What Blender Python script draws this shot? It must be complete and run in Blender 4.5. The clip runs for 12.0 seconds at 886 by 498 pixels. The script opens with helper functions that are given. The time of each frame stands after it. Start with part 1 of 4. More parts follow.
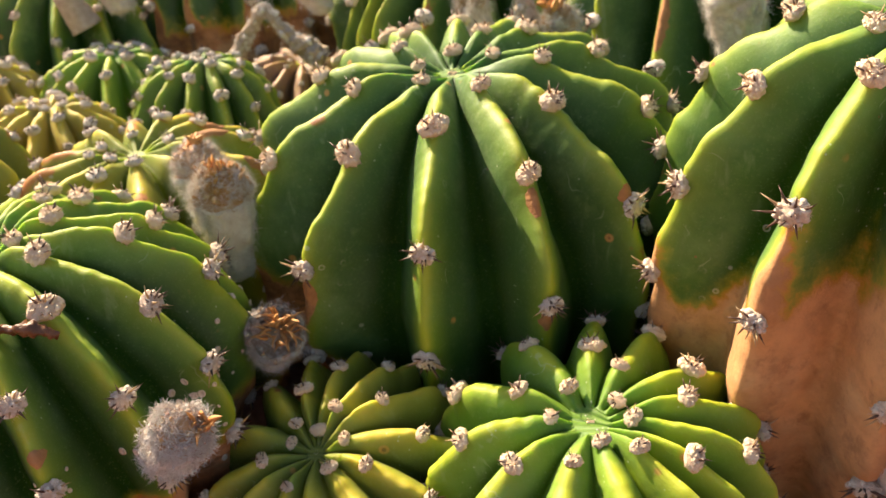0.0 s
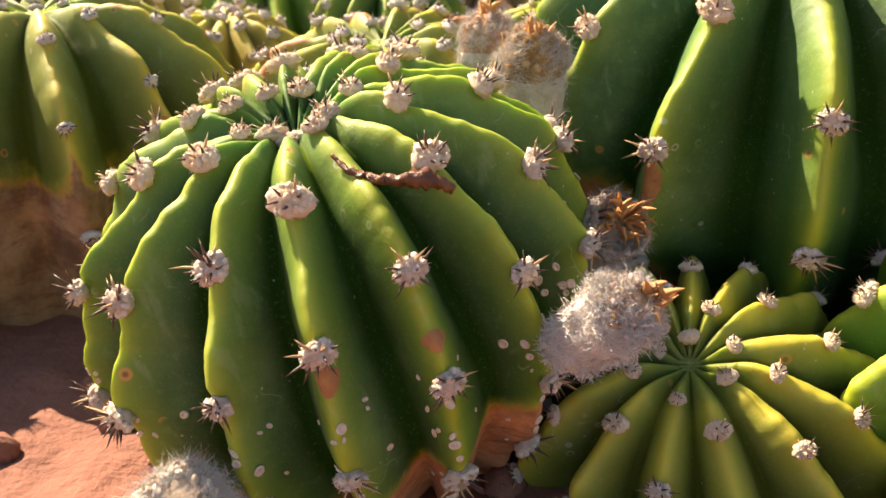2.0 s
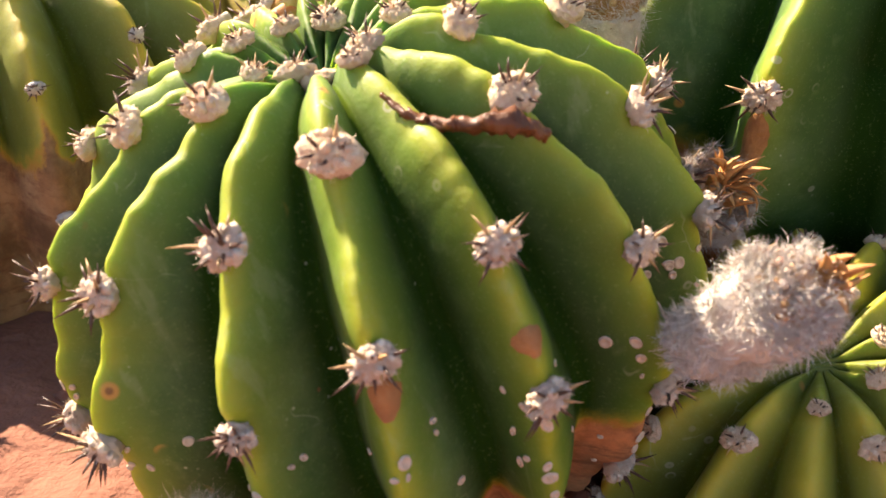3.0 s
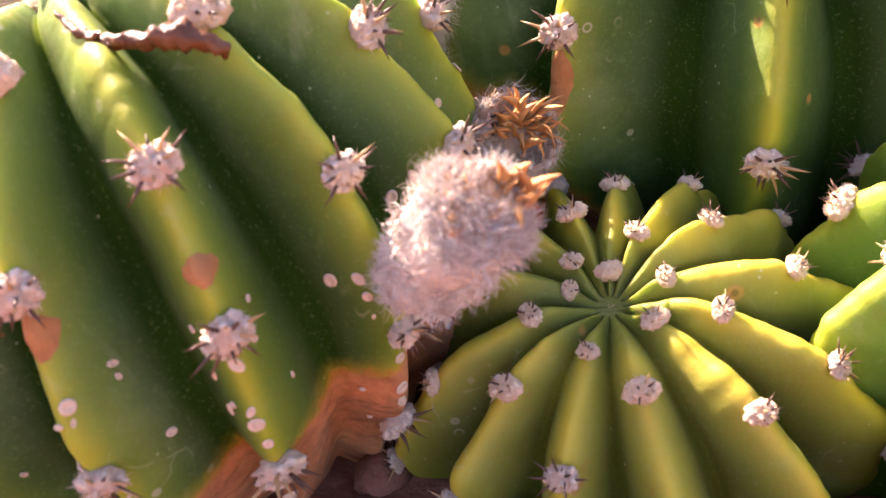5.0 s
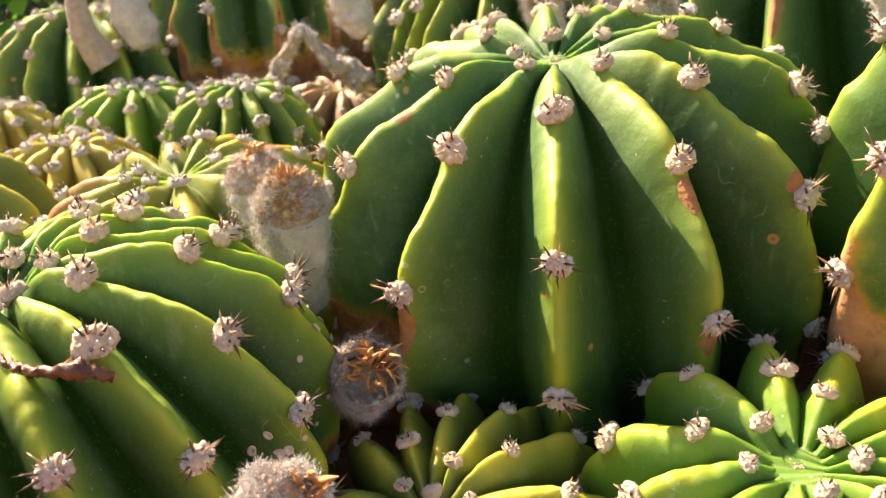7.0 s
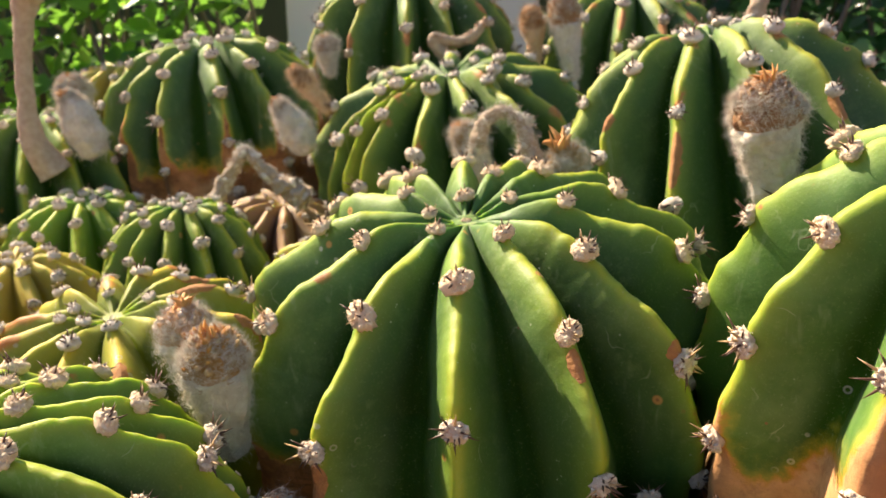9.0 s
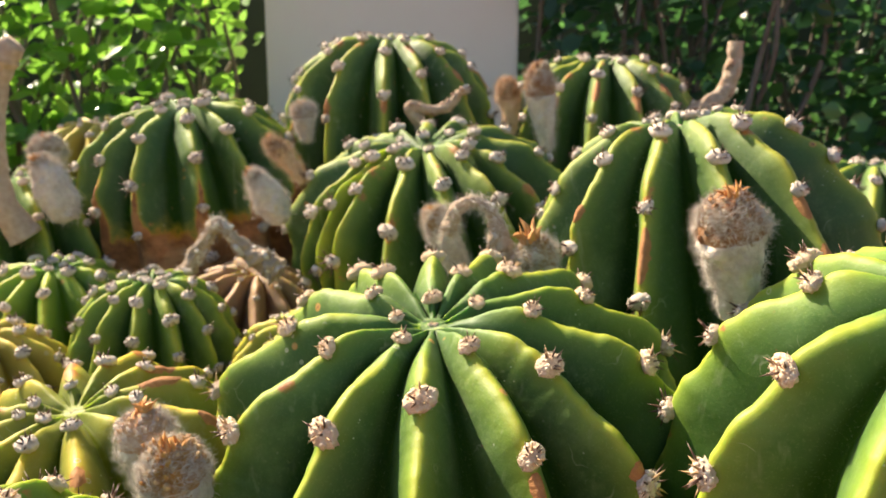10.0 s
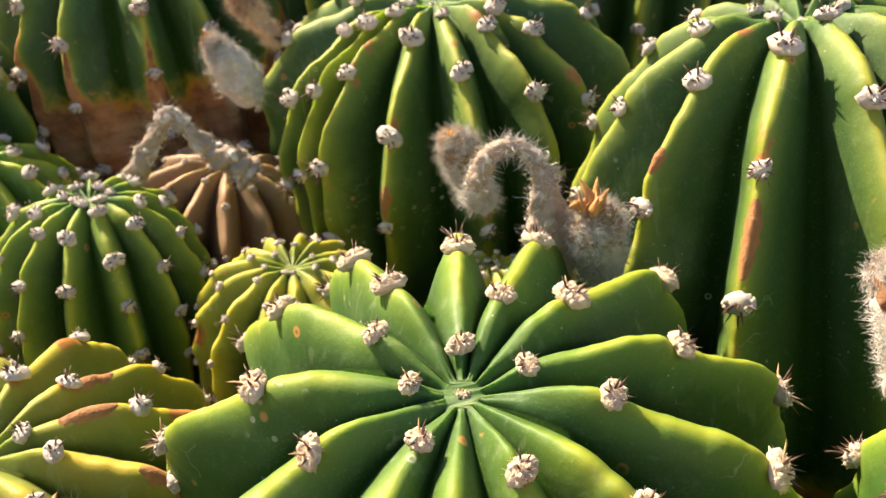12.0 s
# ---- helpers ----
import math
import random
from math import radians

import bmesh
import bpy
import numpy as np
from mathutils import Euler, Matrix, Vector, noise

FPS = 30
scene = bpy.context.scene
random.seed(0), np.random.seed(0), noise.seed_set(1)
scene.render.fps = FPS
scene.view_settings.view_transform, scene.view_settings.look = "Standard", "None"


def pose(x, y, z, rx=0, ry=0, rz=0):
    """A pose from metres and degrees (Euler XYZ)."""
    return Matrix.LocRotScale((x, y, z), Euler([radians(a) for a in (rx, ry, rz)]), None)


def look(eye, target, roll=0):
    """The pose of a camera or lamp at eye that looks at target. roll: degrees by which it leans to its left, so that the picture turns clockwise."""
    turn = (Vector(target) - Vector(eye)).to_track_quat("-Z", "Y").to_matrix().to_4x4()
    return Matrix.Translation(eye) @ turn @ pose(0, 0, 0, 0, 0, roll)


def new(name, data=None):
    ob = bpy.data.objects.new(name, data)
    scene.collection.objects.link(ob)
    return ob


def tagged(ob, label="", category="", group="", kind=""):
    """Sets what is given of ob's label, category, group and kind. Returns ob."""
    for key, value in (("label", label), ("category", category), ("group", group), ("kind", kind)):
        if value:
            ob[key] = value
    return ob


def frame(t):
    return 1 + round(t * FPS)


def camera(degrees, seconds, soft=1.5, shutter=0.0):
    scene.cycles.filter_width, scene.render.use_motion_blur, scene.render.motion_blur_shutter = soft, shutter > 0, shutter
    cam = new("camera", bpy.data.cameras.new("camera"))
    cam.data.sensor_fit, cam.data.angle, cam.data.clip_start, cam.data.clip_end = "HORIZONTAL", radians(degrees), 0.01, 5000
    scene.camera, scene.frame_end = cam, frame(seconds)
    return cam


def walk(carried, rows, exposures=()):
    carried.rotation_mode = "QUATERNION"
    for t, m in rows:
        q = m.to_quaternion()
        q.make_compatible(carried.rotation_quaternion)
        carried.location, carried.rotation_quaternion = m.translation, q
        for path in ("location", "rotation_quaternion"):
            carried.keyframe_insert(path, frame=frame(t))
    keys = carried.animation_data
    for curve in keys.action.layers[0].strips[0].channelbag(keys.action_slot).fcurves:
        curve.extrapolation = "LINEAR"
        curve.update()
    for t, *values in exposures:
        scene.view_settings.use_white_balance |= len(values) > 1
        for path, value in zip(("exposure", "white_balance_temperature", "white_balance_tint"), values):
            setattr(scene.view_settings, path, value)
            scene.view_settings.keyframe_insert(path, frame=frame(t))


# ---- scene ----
cam = camera(57.0, 12.0)
cam.data.dof.use_dof, cam.data.dof.focus_distance, cam.data.dof.aperture_fstop = True, 0.29, 20.0
# seconds, eye x, y, z in metres, then yaw, pitch, roll in degrees
PATH = [
    (0, -0.0006, 0.0066, 0.2969, 0.09, -21.89, -0.15),
    (0.5, -0.0366, 0.0191, 0.2886, 0.99, -22.57, -0.01),
    (1, -0.0821, 0.0243, 0.2750, 1.70, -22.95, -0.30),
    (1.5, -0.1074, 0.0403, 0.2514, 2.18, -23.03, -0.43),
    (2, -0.1497, 0.0496, 0.2240, 2.02, -22.43, -0.57),
    (2.5, -0.1783, 0.0854, 0.2028, 1.88, -22.77, -0.32),
    (3, -0.1753, 0.1088, 0.1943, 1.11, -23.27, -0.02),
    (3.5, -0.1662, 0.1157, 0.1825, 0.51, -23.83, 0.12),
    (3.7, -0.1526, 0.1205, 0.1767, 0.53, -23.99, 0.15),
    (5.3, -0.1024, 0.1166, 0.1687, 1.10, -22.28, 2.10),
    (5.5, -0.1008, 0.1189, 0.1666, 1.33, -21.71, 2.48),
    (6, -0.0848, 0.1185, 0.1746, 1.08, -21.12, 2.49),
    (6.5, -0.0708, 0.0951, 0.2126, 0.03, -19.53, 2.07),
    (7, -0.0525, 0.0715, 0.2518, -0.51, -17.78, 2.02),
    (7.2, -0.0390, 0.0680, 0.2617, -0.77, -17.30, 1.91),
    (8.8, -0.0233, 0.0593, 0.2942, -3.05, -14.00, 0.97),
    (9, -0.0288, 0.0556, 0.3007, -3.00, -13.31, 0.92),
    (9.5, -0.0287, 0.0420, 0.3253, -3.42, -11.46, 0.45),
    (10, -0.0209, 0.0637, 0.3373, -4.16, -11.04, -0.10),
    (10.5, -0.0253, 0.0932, 0.3235, -4.58, -13.62, -0.43),
    (11, -0.0234, 0.1119, 0.3605, -4.38, -17.57, -1.04),
    (11.5, -0.0199, 0.1708, 0.3724, -4.10, -22.23, -1.15),
    (12, -0.0230, 0.2389, 0.3980, -4.27, -27.27, -0.68),
]
EXPOSURES = [(0.0, 1.48, 6900, 10), (2.0, 1.62, 6850, 12), (3.0, 1.85, 6900, 15), (5.3, 2.62, 6850, 40), (6.0, 2.52, 6800, 29), (7.0, 1.85, 6850, 12), (9.0, 1.42, 6750, 9), (12.0, 1.38, 6700, 9)]
walk(cam, [(t, pose(x, y, z, 90 + pitch, roll, yaw)) for t, x, y, z, yaw, pitch, roll in PATH], EXPOSURES)

# ---- light ----
SUN_ELEV, SUN_AZ = 44.0, -49.0   # degrees above the horizon; degrees from +y towards +x where the sun stands
world = bpy.data.worlds.new("sky")
scene.world = world
world.use_nodes = True
wn = world.node_tree
sky = wn.nodes.new("ShaderNodeTexSky")
sky.sky_type, sky.sun_disc = "NISHITA", False
sky.sun_elevation, sky.sun_rotation = radians(SUN_ELEV), radians(SUN_AZ)
bg = wn.nodes["Background"]
bg.inputs["Strength"].default_value = 0.073
wn.links.new(sky.outputs[0], bg.inputs["Color"])
sun = new("sun", bpy.data.lights.new("sun", "SUN"))
sun.data.energy, sun.data.angle, sun.data.color = 5.0, radians(0.6), (1.0, 0.87, 0.68)
ce = math.cos(radians(SUN_ELEV))
SUN_DIR = Vector((ce * math.sin(radians(SUN_AZ)), ce * math.cos(radians(SUN_AZ)), math.sin(radians(SUN_ELEV))))
sun.matrix_world = look(SUN_DIR * 5, (0, 0, 0))


# ---- materials ----
class Mat:
    """A small helper for node materials."""

    def __init__(self, name):
        self.m = bpy.data.materials.new(name)
        self.m.use_nodes = True
        self.t = self.m.node_tree
        self.b = self.t.nodes["Principled BSDF"]

    def node(self, kind, **sets):
        n = self.t.nodes.new(kind)
        for k, v in sets.items():
            setattr(n, k, v)
        return n

    def link(self, a, b):
        self.t.links.new(a, b)

    def value(self, v, socket):
        if hasattr(v, "links"):
            self.link(v, socket)
        else:
            socket.default_value = v

    def math(self, op, a, b=0.0, clamp=False):
        n = self.node("ShaderNodeMath", operation=op, use_clamp=clamp)
        self.value(a, n.inputs[0])
        self.value(b, n.inputs[1])
        return n.outputs[0]

    def coords(self):
        return self.node("ShaderNodeTexCoord").outputs["Object"]

    def noise(self, scale, detail=4.0, rough=0.55, vec=None):
        n = self.node("ShaderNodeTexNoise")
        n.inputs["Scale"].default_value, n.inputs["Detail"].default_value, n.inputs["Roughness"].default_value = scale, detail, rough
        self.link(vec or self.coords(), n.inputs["Vector"])
        return n.outputs["Fac"]

    def attr(self, name):
        return self.node("ShaderNodeAttribute", attribute_name=name).outputs["Fac"]

    def rand(self):
        return self.node("ShaderNodeObjectInfo").outputs["Random"]

    def ramp(self, fac, stops):
        n = self.node("ShaderNodeValToRGB")
        e = n.color_ramp.elements
        while len(e) < len(stops):
            e.new(0.5)
        for el, (p, c) in zip(e, stops):
            el.position, el.color = p, (*c, 1.0) if len(c) == 3 else c
        self.link(fac, n.inputs[0])
        return n.outputs[0]

    def step(self, fac, lo, hi):
        n = self.node("ShaderNodeMapRange", interpolation_type="SMOOTHSTEP")
        self.value(fac, n.inputs[0])
        n.inputs[1].default_value, n.inputs[2].default_value = lo, hi
        return n.outputs[0]

    def mix(self, fac, a, b, blend="MIX"):
        n = self.node("ShaderNodeMix", data_type="RGBA", blend_type=blend)
        self.value(fac, n.inputs[0])
        for v, s in ((a, n.inputs[6]), (b, n.inputs[7])):
            if isinstance(v, tuple):
                s.default_value = (*v, 1.0)
            else:
                self.link(v, s)
        return n.outputs[2]

    def bump(self, height, strength, distance):
        n = self.node("ShaderNodeBump")
        n.inputs["Strength"].default_value, n.inputs["Distance"].default_value = strength, distance
        self.link(height, n.inputs["Height"])
        self.link(n.outputs[0], self.b.inputs["Normal"])

    def done(self, color, rough=0.5, sss=0.0, radius=(0.004, 0.004, 0.001), spec=0.5):
        self.value(color, self.b.inputs["Base Color"])
        self.value(rough, self.b.inputs["Roughness"])
        if spec is not None:
            self.b.inputs["Specular IOR Level"].default_value = spec
        if sss:
            self.b.inputs["Subsurface Weight"].default_value = sss
            self.b.inputs["Subsurface Radius"].default_value = radius
            self.b.inputs["Subsurface Scale"].default_value = 1.0
        return self.m


def cactus_skin(name, furrow_shade, face, crest, rust, cork, scars=0.66, grain=0.75):
    """Waxy ribbed skin: shade coloured into the furrows, yellow along the crests, with rusty scars and a corky foot."""
    k = Mat(name)
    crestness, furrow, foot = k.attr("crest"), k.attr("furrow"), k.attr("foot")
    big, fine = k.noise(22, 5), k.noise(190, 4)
    # the first colour darkens the furrows with the shade that falls there
    col = k.mix(k.step(furrow, 0.95, 0.35), furrow_shade, face)
    col = k.mix(k.math("MULTIPLY", big, 0.6), col, tuple(0.62 * c for c in face))
    # pale bloom of the wax, in patches on the open faces, with its sunlit sheen painted in
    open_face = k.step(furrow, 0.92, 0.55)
    bloom_sheen = k.math("MULTIPLY", k.step(k.noise(16, 6, 0.65), 0.48, 0.74), open_face)
    col = k.mix(k.math("ADD", k.math("MULTIPLY", open_face, 0.04), k.math("MULTIPLY", bloom_sheen, 0.32)), col, (0.25, 0.35, 0.13))
    # crest yellow is pigment; the broad bands paint light glowing through the ribs
    edge = k.math("ADD", crestness, k.math("MULTIPLY", k.math("SUBTRACT", k.noise(30, 4), 0.5), 0.30))
    glow_band = k.math("ADD", k.math("SUBTRACT", 1.0, furrow), k.math("MULTIPLY", k.math("SUBTRACT", big, 0.5), 0.5))
    col = k.mix(k.math("MULTIPLY", k.step(glow_band, 0.50, 1.12), 0.17), col, tuple(0.34 * c + 0.80 * d for c, d in zip(crest, face)))
    col = k.mix(k.math("MULTIPLY", k.step(edge, 0.38, 0.97), 0.42), col, (0.83 * crest[0], 0.97 * crest[1], crest[2]))
    col = k.mix(k.math("MULTIPLY", k.step(edge, 0.74, 1.0), 0.34), col, (min(0.8, 1.42 * crest[0] + 0.03), 1.12 * crest[1], 0.85 * crest[2]))
    # rust along the crests
    scar = k.math("MULTIPLY", k.step(k.noise(24, 5, 0.6), scars, scars + 0.04), k.step(edge, 0.62, 0.85))
    col = k.mix(scar, col, k.mix(k.noise(120, 3), rust, tuple(0.45 * c for c in rust)))
    # small orange-brown spots beside the crests
    spot = k.node("ShaderNodeTexVoronoi")
    spot.inputs["Scale"].default_value = 62
    k.link(k.coords(), spot.inputs["Vector"])
    isspot = k.math("MULTIPLY", k.step(spot.outputs["Distance"], 0.19, 0.12), k.math("MULTIPLY", k.step(k.noise(27, 2), 0.56, 0.60), open_face))
    col = k.mix(k.math("MULTIPLY", isspot, 0.85), col, k.mix(k.step(spot.outputs["Distance"], 0.10, 0.05), (0.50, 0.24, 0.06), (0.20, 0.07, 0.03)))
    # dry hairline scratches
    wig = k.node("ShaderNodeTexVoronoi", feature="DISTANCE_TO_EDGE")
    wig.inputs["Scale"].default_value = 42
    warp = k.node("ShaderNodeVectorMath", operation="ADD")
    wn2 = k.node("ShaderNodeTexNoise")
    wn2.inputs["Scale"].default_value = 55
    wsc = k.node("ShaderNodeVectorMath", operation="SCALE")
    wsc.inputs["Scale"].default_value = 0.03
    k.link(k.coords(), wn2.inputs["Vector"])
    k.link(wn2.outputs["Color"], wsc.inputs[0])
    k.link(k.coords(), warp.inputs[0])
    k.link(wsc.outputs[0], warp.inputs[1])
    k.link(warp.outputs[0], wig.inputs["Vector"])
    line = k.math("MULTIPLY", k.step(wig.outputs["Distance"], 0.020, 0.006), k.math("MULTIPLY", k.step(k.noise(34, 3), 0.60, 0.66), open_face))
    col = k.mix(k.math("MULTIPLY", line, 0.28), col, (0.44, 0.46, 0.32))
    # small pale scales, rings and dark specks
    vor = k.node("ShaderNodeTexVoronoi")
    vor.inputs["Scale"].default_value = 105
    k.link(k.coords(), vor.inputs["Vector"])
    ring = k.math("MULTIPLY", k.step(vor.outputs["Distance"], 0.21, 0.17), k.step(vor.outputs["Distance"], 0.09, 0.13))
    pick = k.step(k.noise(19, 2), 0.60, 0.66)
    col = k.mix(k.math("MULTIPLY", k.math("MULTIPLY", ring, pick), 0.6), col, (0.45, 0.42, 0.34))
    dot = k.math("MULTIPLY", k.step(vor.outputs["Distance"], 0.10, 0.06), k.step(k.noise(33, 2), 0.62, 0.66))
    col = k.mix(k.math("MULTIPLY", dot, 0.8), col, (0.24, 0.10, 0.04))
    col = k.mix(k.math("MULTIPLY", k.math("MULTIPLY", k.step(fine, 0.55, 0.8), open_face), 0.12), col, (0.34, 0.40, 0.18))
    stip = k.noise(900, 2)
    col = k.mix(k.math("MULTIPLY", k.step(stip, 0.56, 0.74), 0.12), col, (0.36, 0.44, 0.20))
    scuff = k.noise(60, 6, 0.7)
    col = k.mix(k.math("MULTIPLY", k.math("MULTIPLY", k.step(scuff, 0.60, 0.74), open_face), 0.24), col, (0.26, 0.30, 0.12))
    flecks = k.node("ShaderNodeTexVoronoi")
    flecks.inputs["Scale"].default_value = 210
    k.link(k.coords(), flecks.inputs["Vector"])
    fleck = k.math("MULTIPLY", k.step(flecks.outputs["Distance"], 0.13, 0.05), k.step(k.noise(31, 3), 0.53, 0.62))
    col = k.mix(k.math("MULTIPLY", fleck, 0.65), col, (0.52, 0.55, 0.42))
    run = k.node("ShaderNodeMapping")
    run.inputs["Scale"].default_value = (170, 170, 9)
    k.link(k.coords(), run.inputs[0])
    runs = k.math("MULTIPLY", k.step(k.noise(1, 3, 0.5, run.outputs[0]), 0.58, 0.70), k.math("MULTIPLY", k.step(k.noise(14, 2), 0.48, 0.60), open_face))
    col = k.mix(k.math("MULTIPLY", runs, 0.20), col, (0.34, 0.38, 0.22))
    # the corky foot, with a ragged rim that is yellow, then orange, before it is tan
    rag = k.math("ADD", foot, k.math("MULTIPLY", k.math("SUBTRACT", k.noise(30, 7, 0.66), 0.5), 0.95))
    corky = k.mix(k.step(k.noise(40, 8, 0.7), 0.35, 0.68), tuple((0.40 if grain > 0.5 else 0.66) * c for c in cork), cork)
    corky = k.mix(k.math("MULTIPLY", k.step(k.noise(22, 5), 0.5, 0.7), 0.5), corky, (0.62, 0.40, 0.20))
    streak = k.node("ShaderNodeMapping")
    streak.inputs["Scale"].default_value = (40, 40, 150) if grain > 0.5 else (70, 70, 55)
    k.link(k.coords(), streak.inputs[0])
    corky = k.mix(k.math("MULTIPLY", k.step(k.noise(1, 7, 0.75, streak.outputs[0]), 0.50, 0.66), grain), corky, (0.20, 0.08, 0.035))
    col = k.mix(k.math("MULTIPLY", k.step(rag, 0.22, 0.50), 0.42), col, (0.56, 0.42, 0.04))
    col = k.mix(k.math("MULTIPLY", k.step(rag, 0.38, 0.50), 0.65), col, (0.56, 0.20, 0.03))
    is_cork = k.step(rag, 0.45, 0.55)
    col = k.mix(is_cork, col, corky)
    rough = k.math("ADD", k.math("MULTIPLY", is_cork, 0.4), k.math("ADD", 0.46, k.math("MULTIPLY", k.noise(45, 5), 0.30)))
    h = k.math("ADD", k.math("ADD", k.math("MULTIPLY", fine, 0.5), k.math("MULTIPLY", stip, 0.12)), k.math("MULTIPLY", k.math("MULTIPLY", k.noise(90, 8, 0.65), is_cork), 2.4))
    k.bump(h, 0.32, 0.0020)
    # reflections are dimmed inside the furrows too
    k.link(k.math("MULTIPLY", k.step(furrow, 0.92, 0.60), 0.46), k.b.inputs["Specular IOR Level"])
    k.link(k.math("MULTIPLY", k.math("SUBTRACT", 1.0, is_cork), 0.50), k.b.inputs["Subsurface Weight"])
    k.b.inputs["Subsurface Radius"].default_value = (0.008, 0.011, 0.002)
    k.b.inputs["Subsurface Scale"].default_value = 1.0
    return k.done(col, rough, spec=None)


CORK = (0.62, 0.30, 0.12)
ORANGE_CORK = (0.72, 0.27, 0.10)
BROWN_CORK = (0.50, 0.21, 0.08)
RUST = (0.46, 0.17, 0.04)
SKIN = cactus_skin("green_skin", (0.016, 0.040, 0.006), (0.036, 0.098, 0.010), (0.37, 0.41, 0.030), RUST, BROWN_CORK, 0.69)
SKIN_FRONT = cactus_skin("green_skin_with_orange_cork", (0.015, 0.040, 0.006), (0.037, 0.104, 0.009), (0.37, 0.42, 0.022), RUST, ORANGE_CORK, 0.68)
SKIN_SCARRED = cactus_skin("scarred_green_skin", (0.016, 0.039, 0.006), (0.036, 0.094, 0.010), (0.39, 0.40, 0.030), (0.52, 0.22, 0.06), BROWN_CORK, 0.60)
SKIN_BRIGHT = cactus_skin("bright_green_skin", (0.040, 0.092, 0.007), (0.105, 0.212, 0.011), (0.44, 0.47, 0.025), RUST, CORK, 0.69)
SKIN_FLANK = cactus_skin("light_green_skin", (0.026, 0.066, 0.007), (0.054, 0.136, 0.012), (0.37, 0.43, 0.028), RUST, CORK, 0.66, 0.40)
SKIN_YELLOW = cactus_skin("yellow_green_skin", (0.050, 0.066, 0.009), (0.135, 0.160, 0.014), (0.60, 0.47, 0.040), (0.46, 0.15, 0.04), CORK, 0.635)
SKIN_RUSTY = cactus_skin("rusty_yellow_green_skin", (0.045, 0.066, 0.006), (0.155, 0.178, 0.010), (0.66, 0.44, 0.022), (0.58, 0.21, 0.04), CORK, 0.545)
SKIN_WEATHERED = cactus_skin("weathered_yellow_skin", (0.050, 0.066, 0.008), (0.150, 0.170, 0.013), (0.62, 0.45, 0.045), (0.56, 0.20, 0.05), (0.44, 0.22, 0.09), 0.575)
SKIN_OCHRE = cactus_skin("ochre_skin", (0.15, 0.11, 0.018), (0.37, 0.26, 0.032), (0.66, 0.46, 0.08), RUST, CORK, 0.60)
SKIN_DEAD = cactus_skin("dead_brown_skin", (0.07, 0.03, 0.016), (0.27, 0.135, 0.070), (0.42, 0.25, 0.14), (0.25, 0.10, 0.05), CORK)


def wool_material(name, light, dark, scale):
    k = Mat(name)
    col = k.mix(k.noise(scale, 4), dark, light)
    isl = k.node("ShaderNodeNewGeometry").outputs["Random Per Island"]
    col = k.mix(k.math("MULTIPLY", k.step(isl, 0.30, 1.0), 0.42), col, dark)
    k.bump(k.noise(scale * 2.2, 6, 0.65), 0.8, 0.0012)
    return k.done(col, 0.95, 0.12, (0.002, 0.0015, 0.001), 0.1)


WOOL_CREAM = wool_material("cream_wool", (0.98, 0.86, 0.67), (0.68, 0.44, 0.27), 420)
WOOL_GREY = wool_material("grey_wool", (0.96, 0.86, 0.72), (0.50, 0.33, 0.23), 420)
FUR = wool_material("white_fur", (0.97, 0.94, 0.88), (0.46, 0.37, 0.28), 260)
FUR_TAN = wool_material("tan_bristle", (0.86, 0.70, 0.52), (0.52, 0.31, 0.16), 150)
FUR_BROWN = wool_material("brown_fur", (0.64, 0.48, 0.36), (0.26, 0.13, 0.07), 150)
FUR_PINK = wool_material("pinkish_fur", (0.96, 0.94, 0.88), (0.42, 0.33, 0.26), 220)
FUR_GREY = wool_material("grey_fur", (0.95, 0.91, 0.84), (0.46, 0.36, 0.28), 240)
WOOL_DULL = wool_material("dull_grey_wool", (0.90, 0.81, 0.69), (0.42, 0.31, 0.25), 300)


def scale_material(name, stops):
    """Dry woolly scales and bristles, each one of a shade of its own."""
    k = Mat(name)
    isl = k.node("ShaderNodeNewGeometry").outputs["Random Per Island"]
    col = k.mix(k.math("MULTIPLY", k.noise(500, 4), 0.7), k.ramp(isl, stops), tuple(0.55 * c for c in stops[-1][1]))
    k.bump(k.noise(900, 5, 0.65), 0.6, 0.0008)
    return k.done(col, 0.9, 0.3, (0.003, 0.002, 0.0015), 0.15)


CROWN_TAN = scale_material("tan_scales", [(0.0, (0.80, 0.66, 0.48)), (0.40, (0.66, 0.44, 0.22)), (0.72, (0.60, 0.33, 0.10)), (1.0, (0.30, 0.15, 0.06))])
CROWN_PINK = scale_material("pinkish_scales", [(0.0, (0.84, 0.74, 0.66)), (0.45, (0.72, 0.54, 0.44)), (0.75, (0.74, 0.44, 0.19)), (1.0, (0.42, 0.24, 0.19))])
CROWN_BROWN = scale_material("brown_scales", [(0.0, (0.70, 0.56, 0.42)), (0.40, (0.52, 0.34, 0.22)), (0.75, (0.46, 0.24, 0.11)), (1.0, (0.22, 0.11, 0.06))])
CROWN_GREY = scale_material("grey_scales", [(0.0, (0.80, 0.74, 0.66)), (0.5, (0.62, 0.52, 0.42)), (1.0, (0.36, 0.25, 0.17))])
STALK = wool_material("dried_stalk", (0.62, 0.50, 0.40), (0.28, 0.19, 0.12), 160)


def plain(name, a, b, scale, rough, bump=0.0, dist=0.002, sss=0.0, random=0.0):
    k = Mat(name)
    col = k.mix(k.noise(scale, 5), a, b)
    if random:
        col = k.mix(k.math("MULTIPLY", k.rand(), random), col, b)
    if bump:
        k.bump(k.noise(scale * 2.5, 6), bump, dist)
    return k.done(col, rough, sss, spec=0.35)


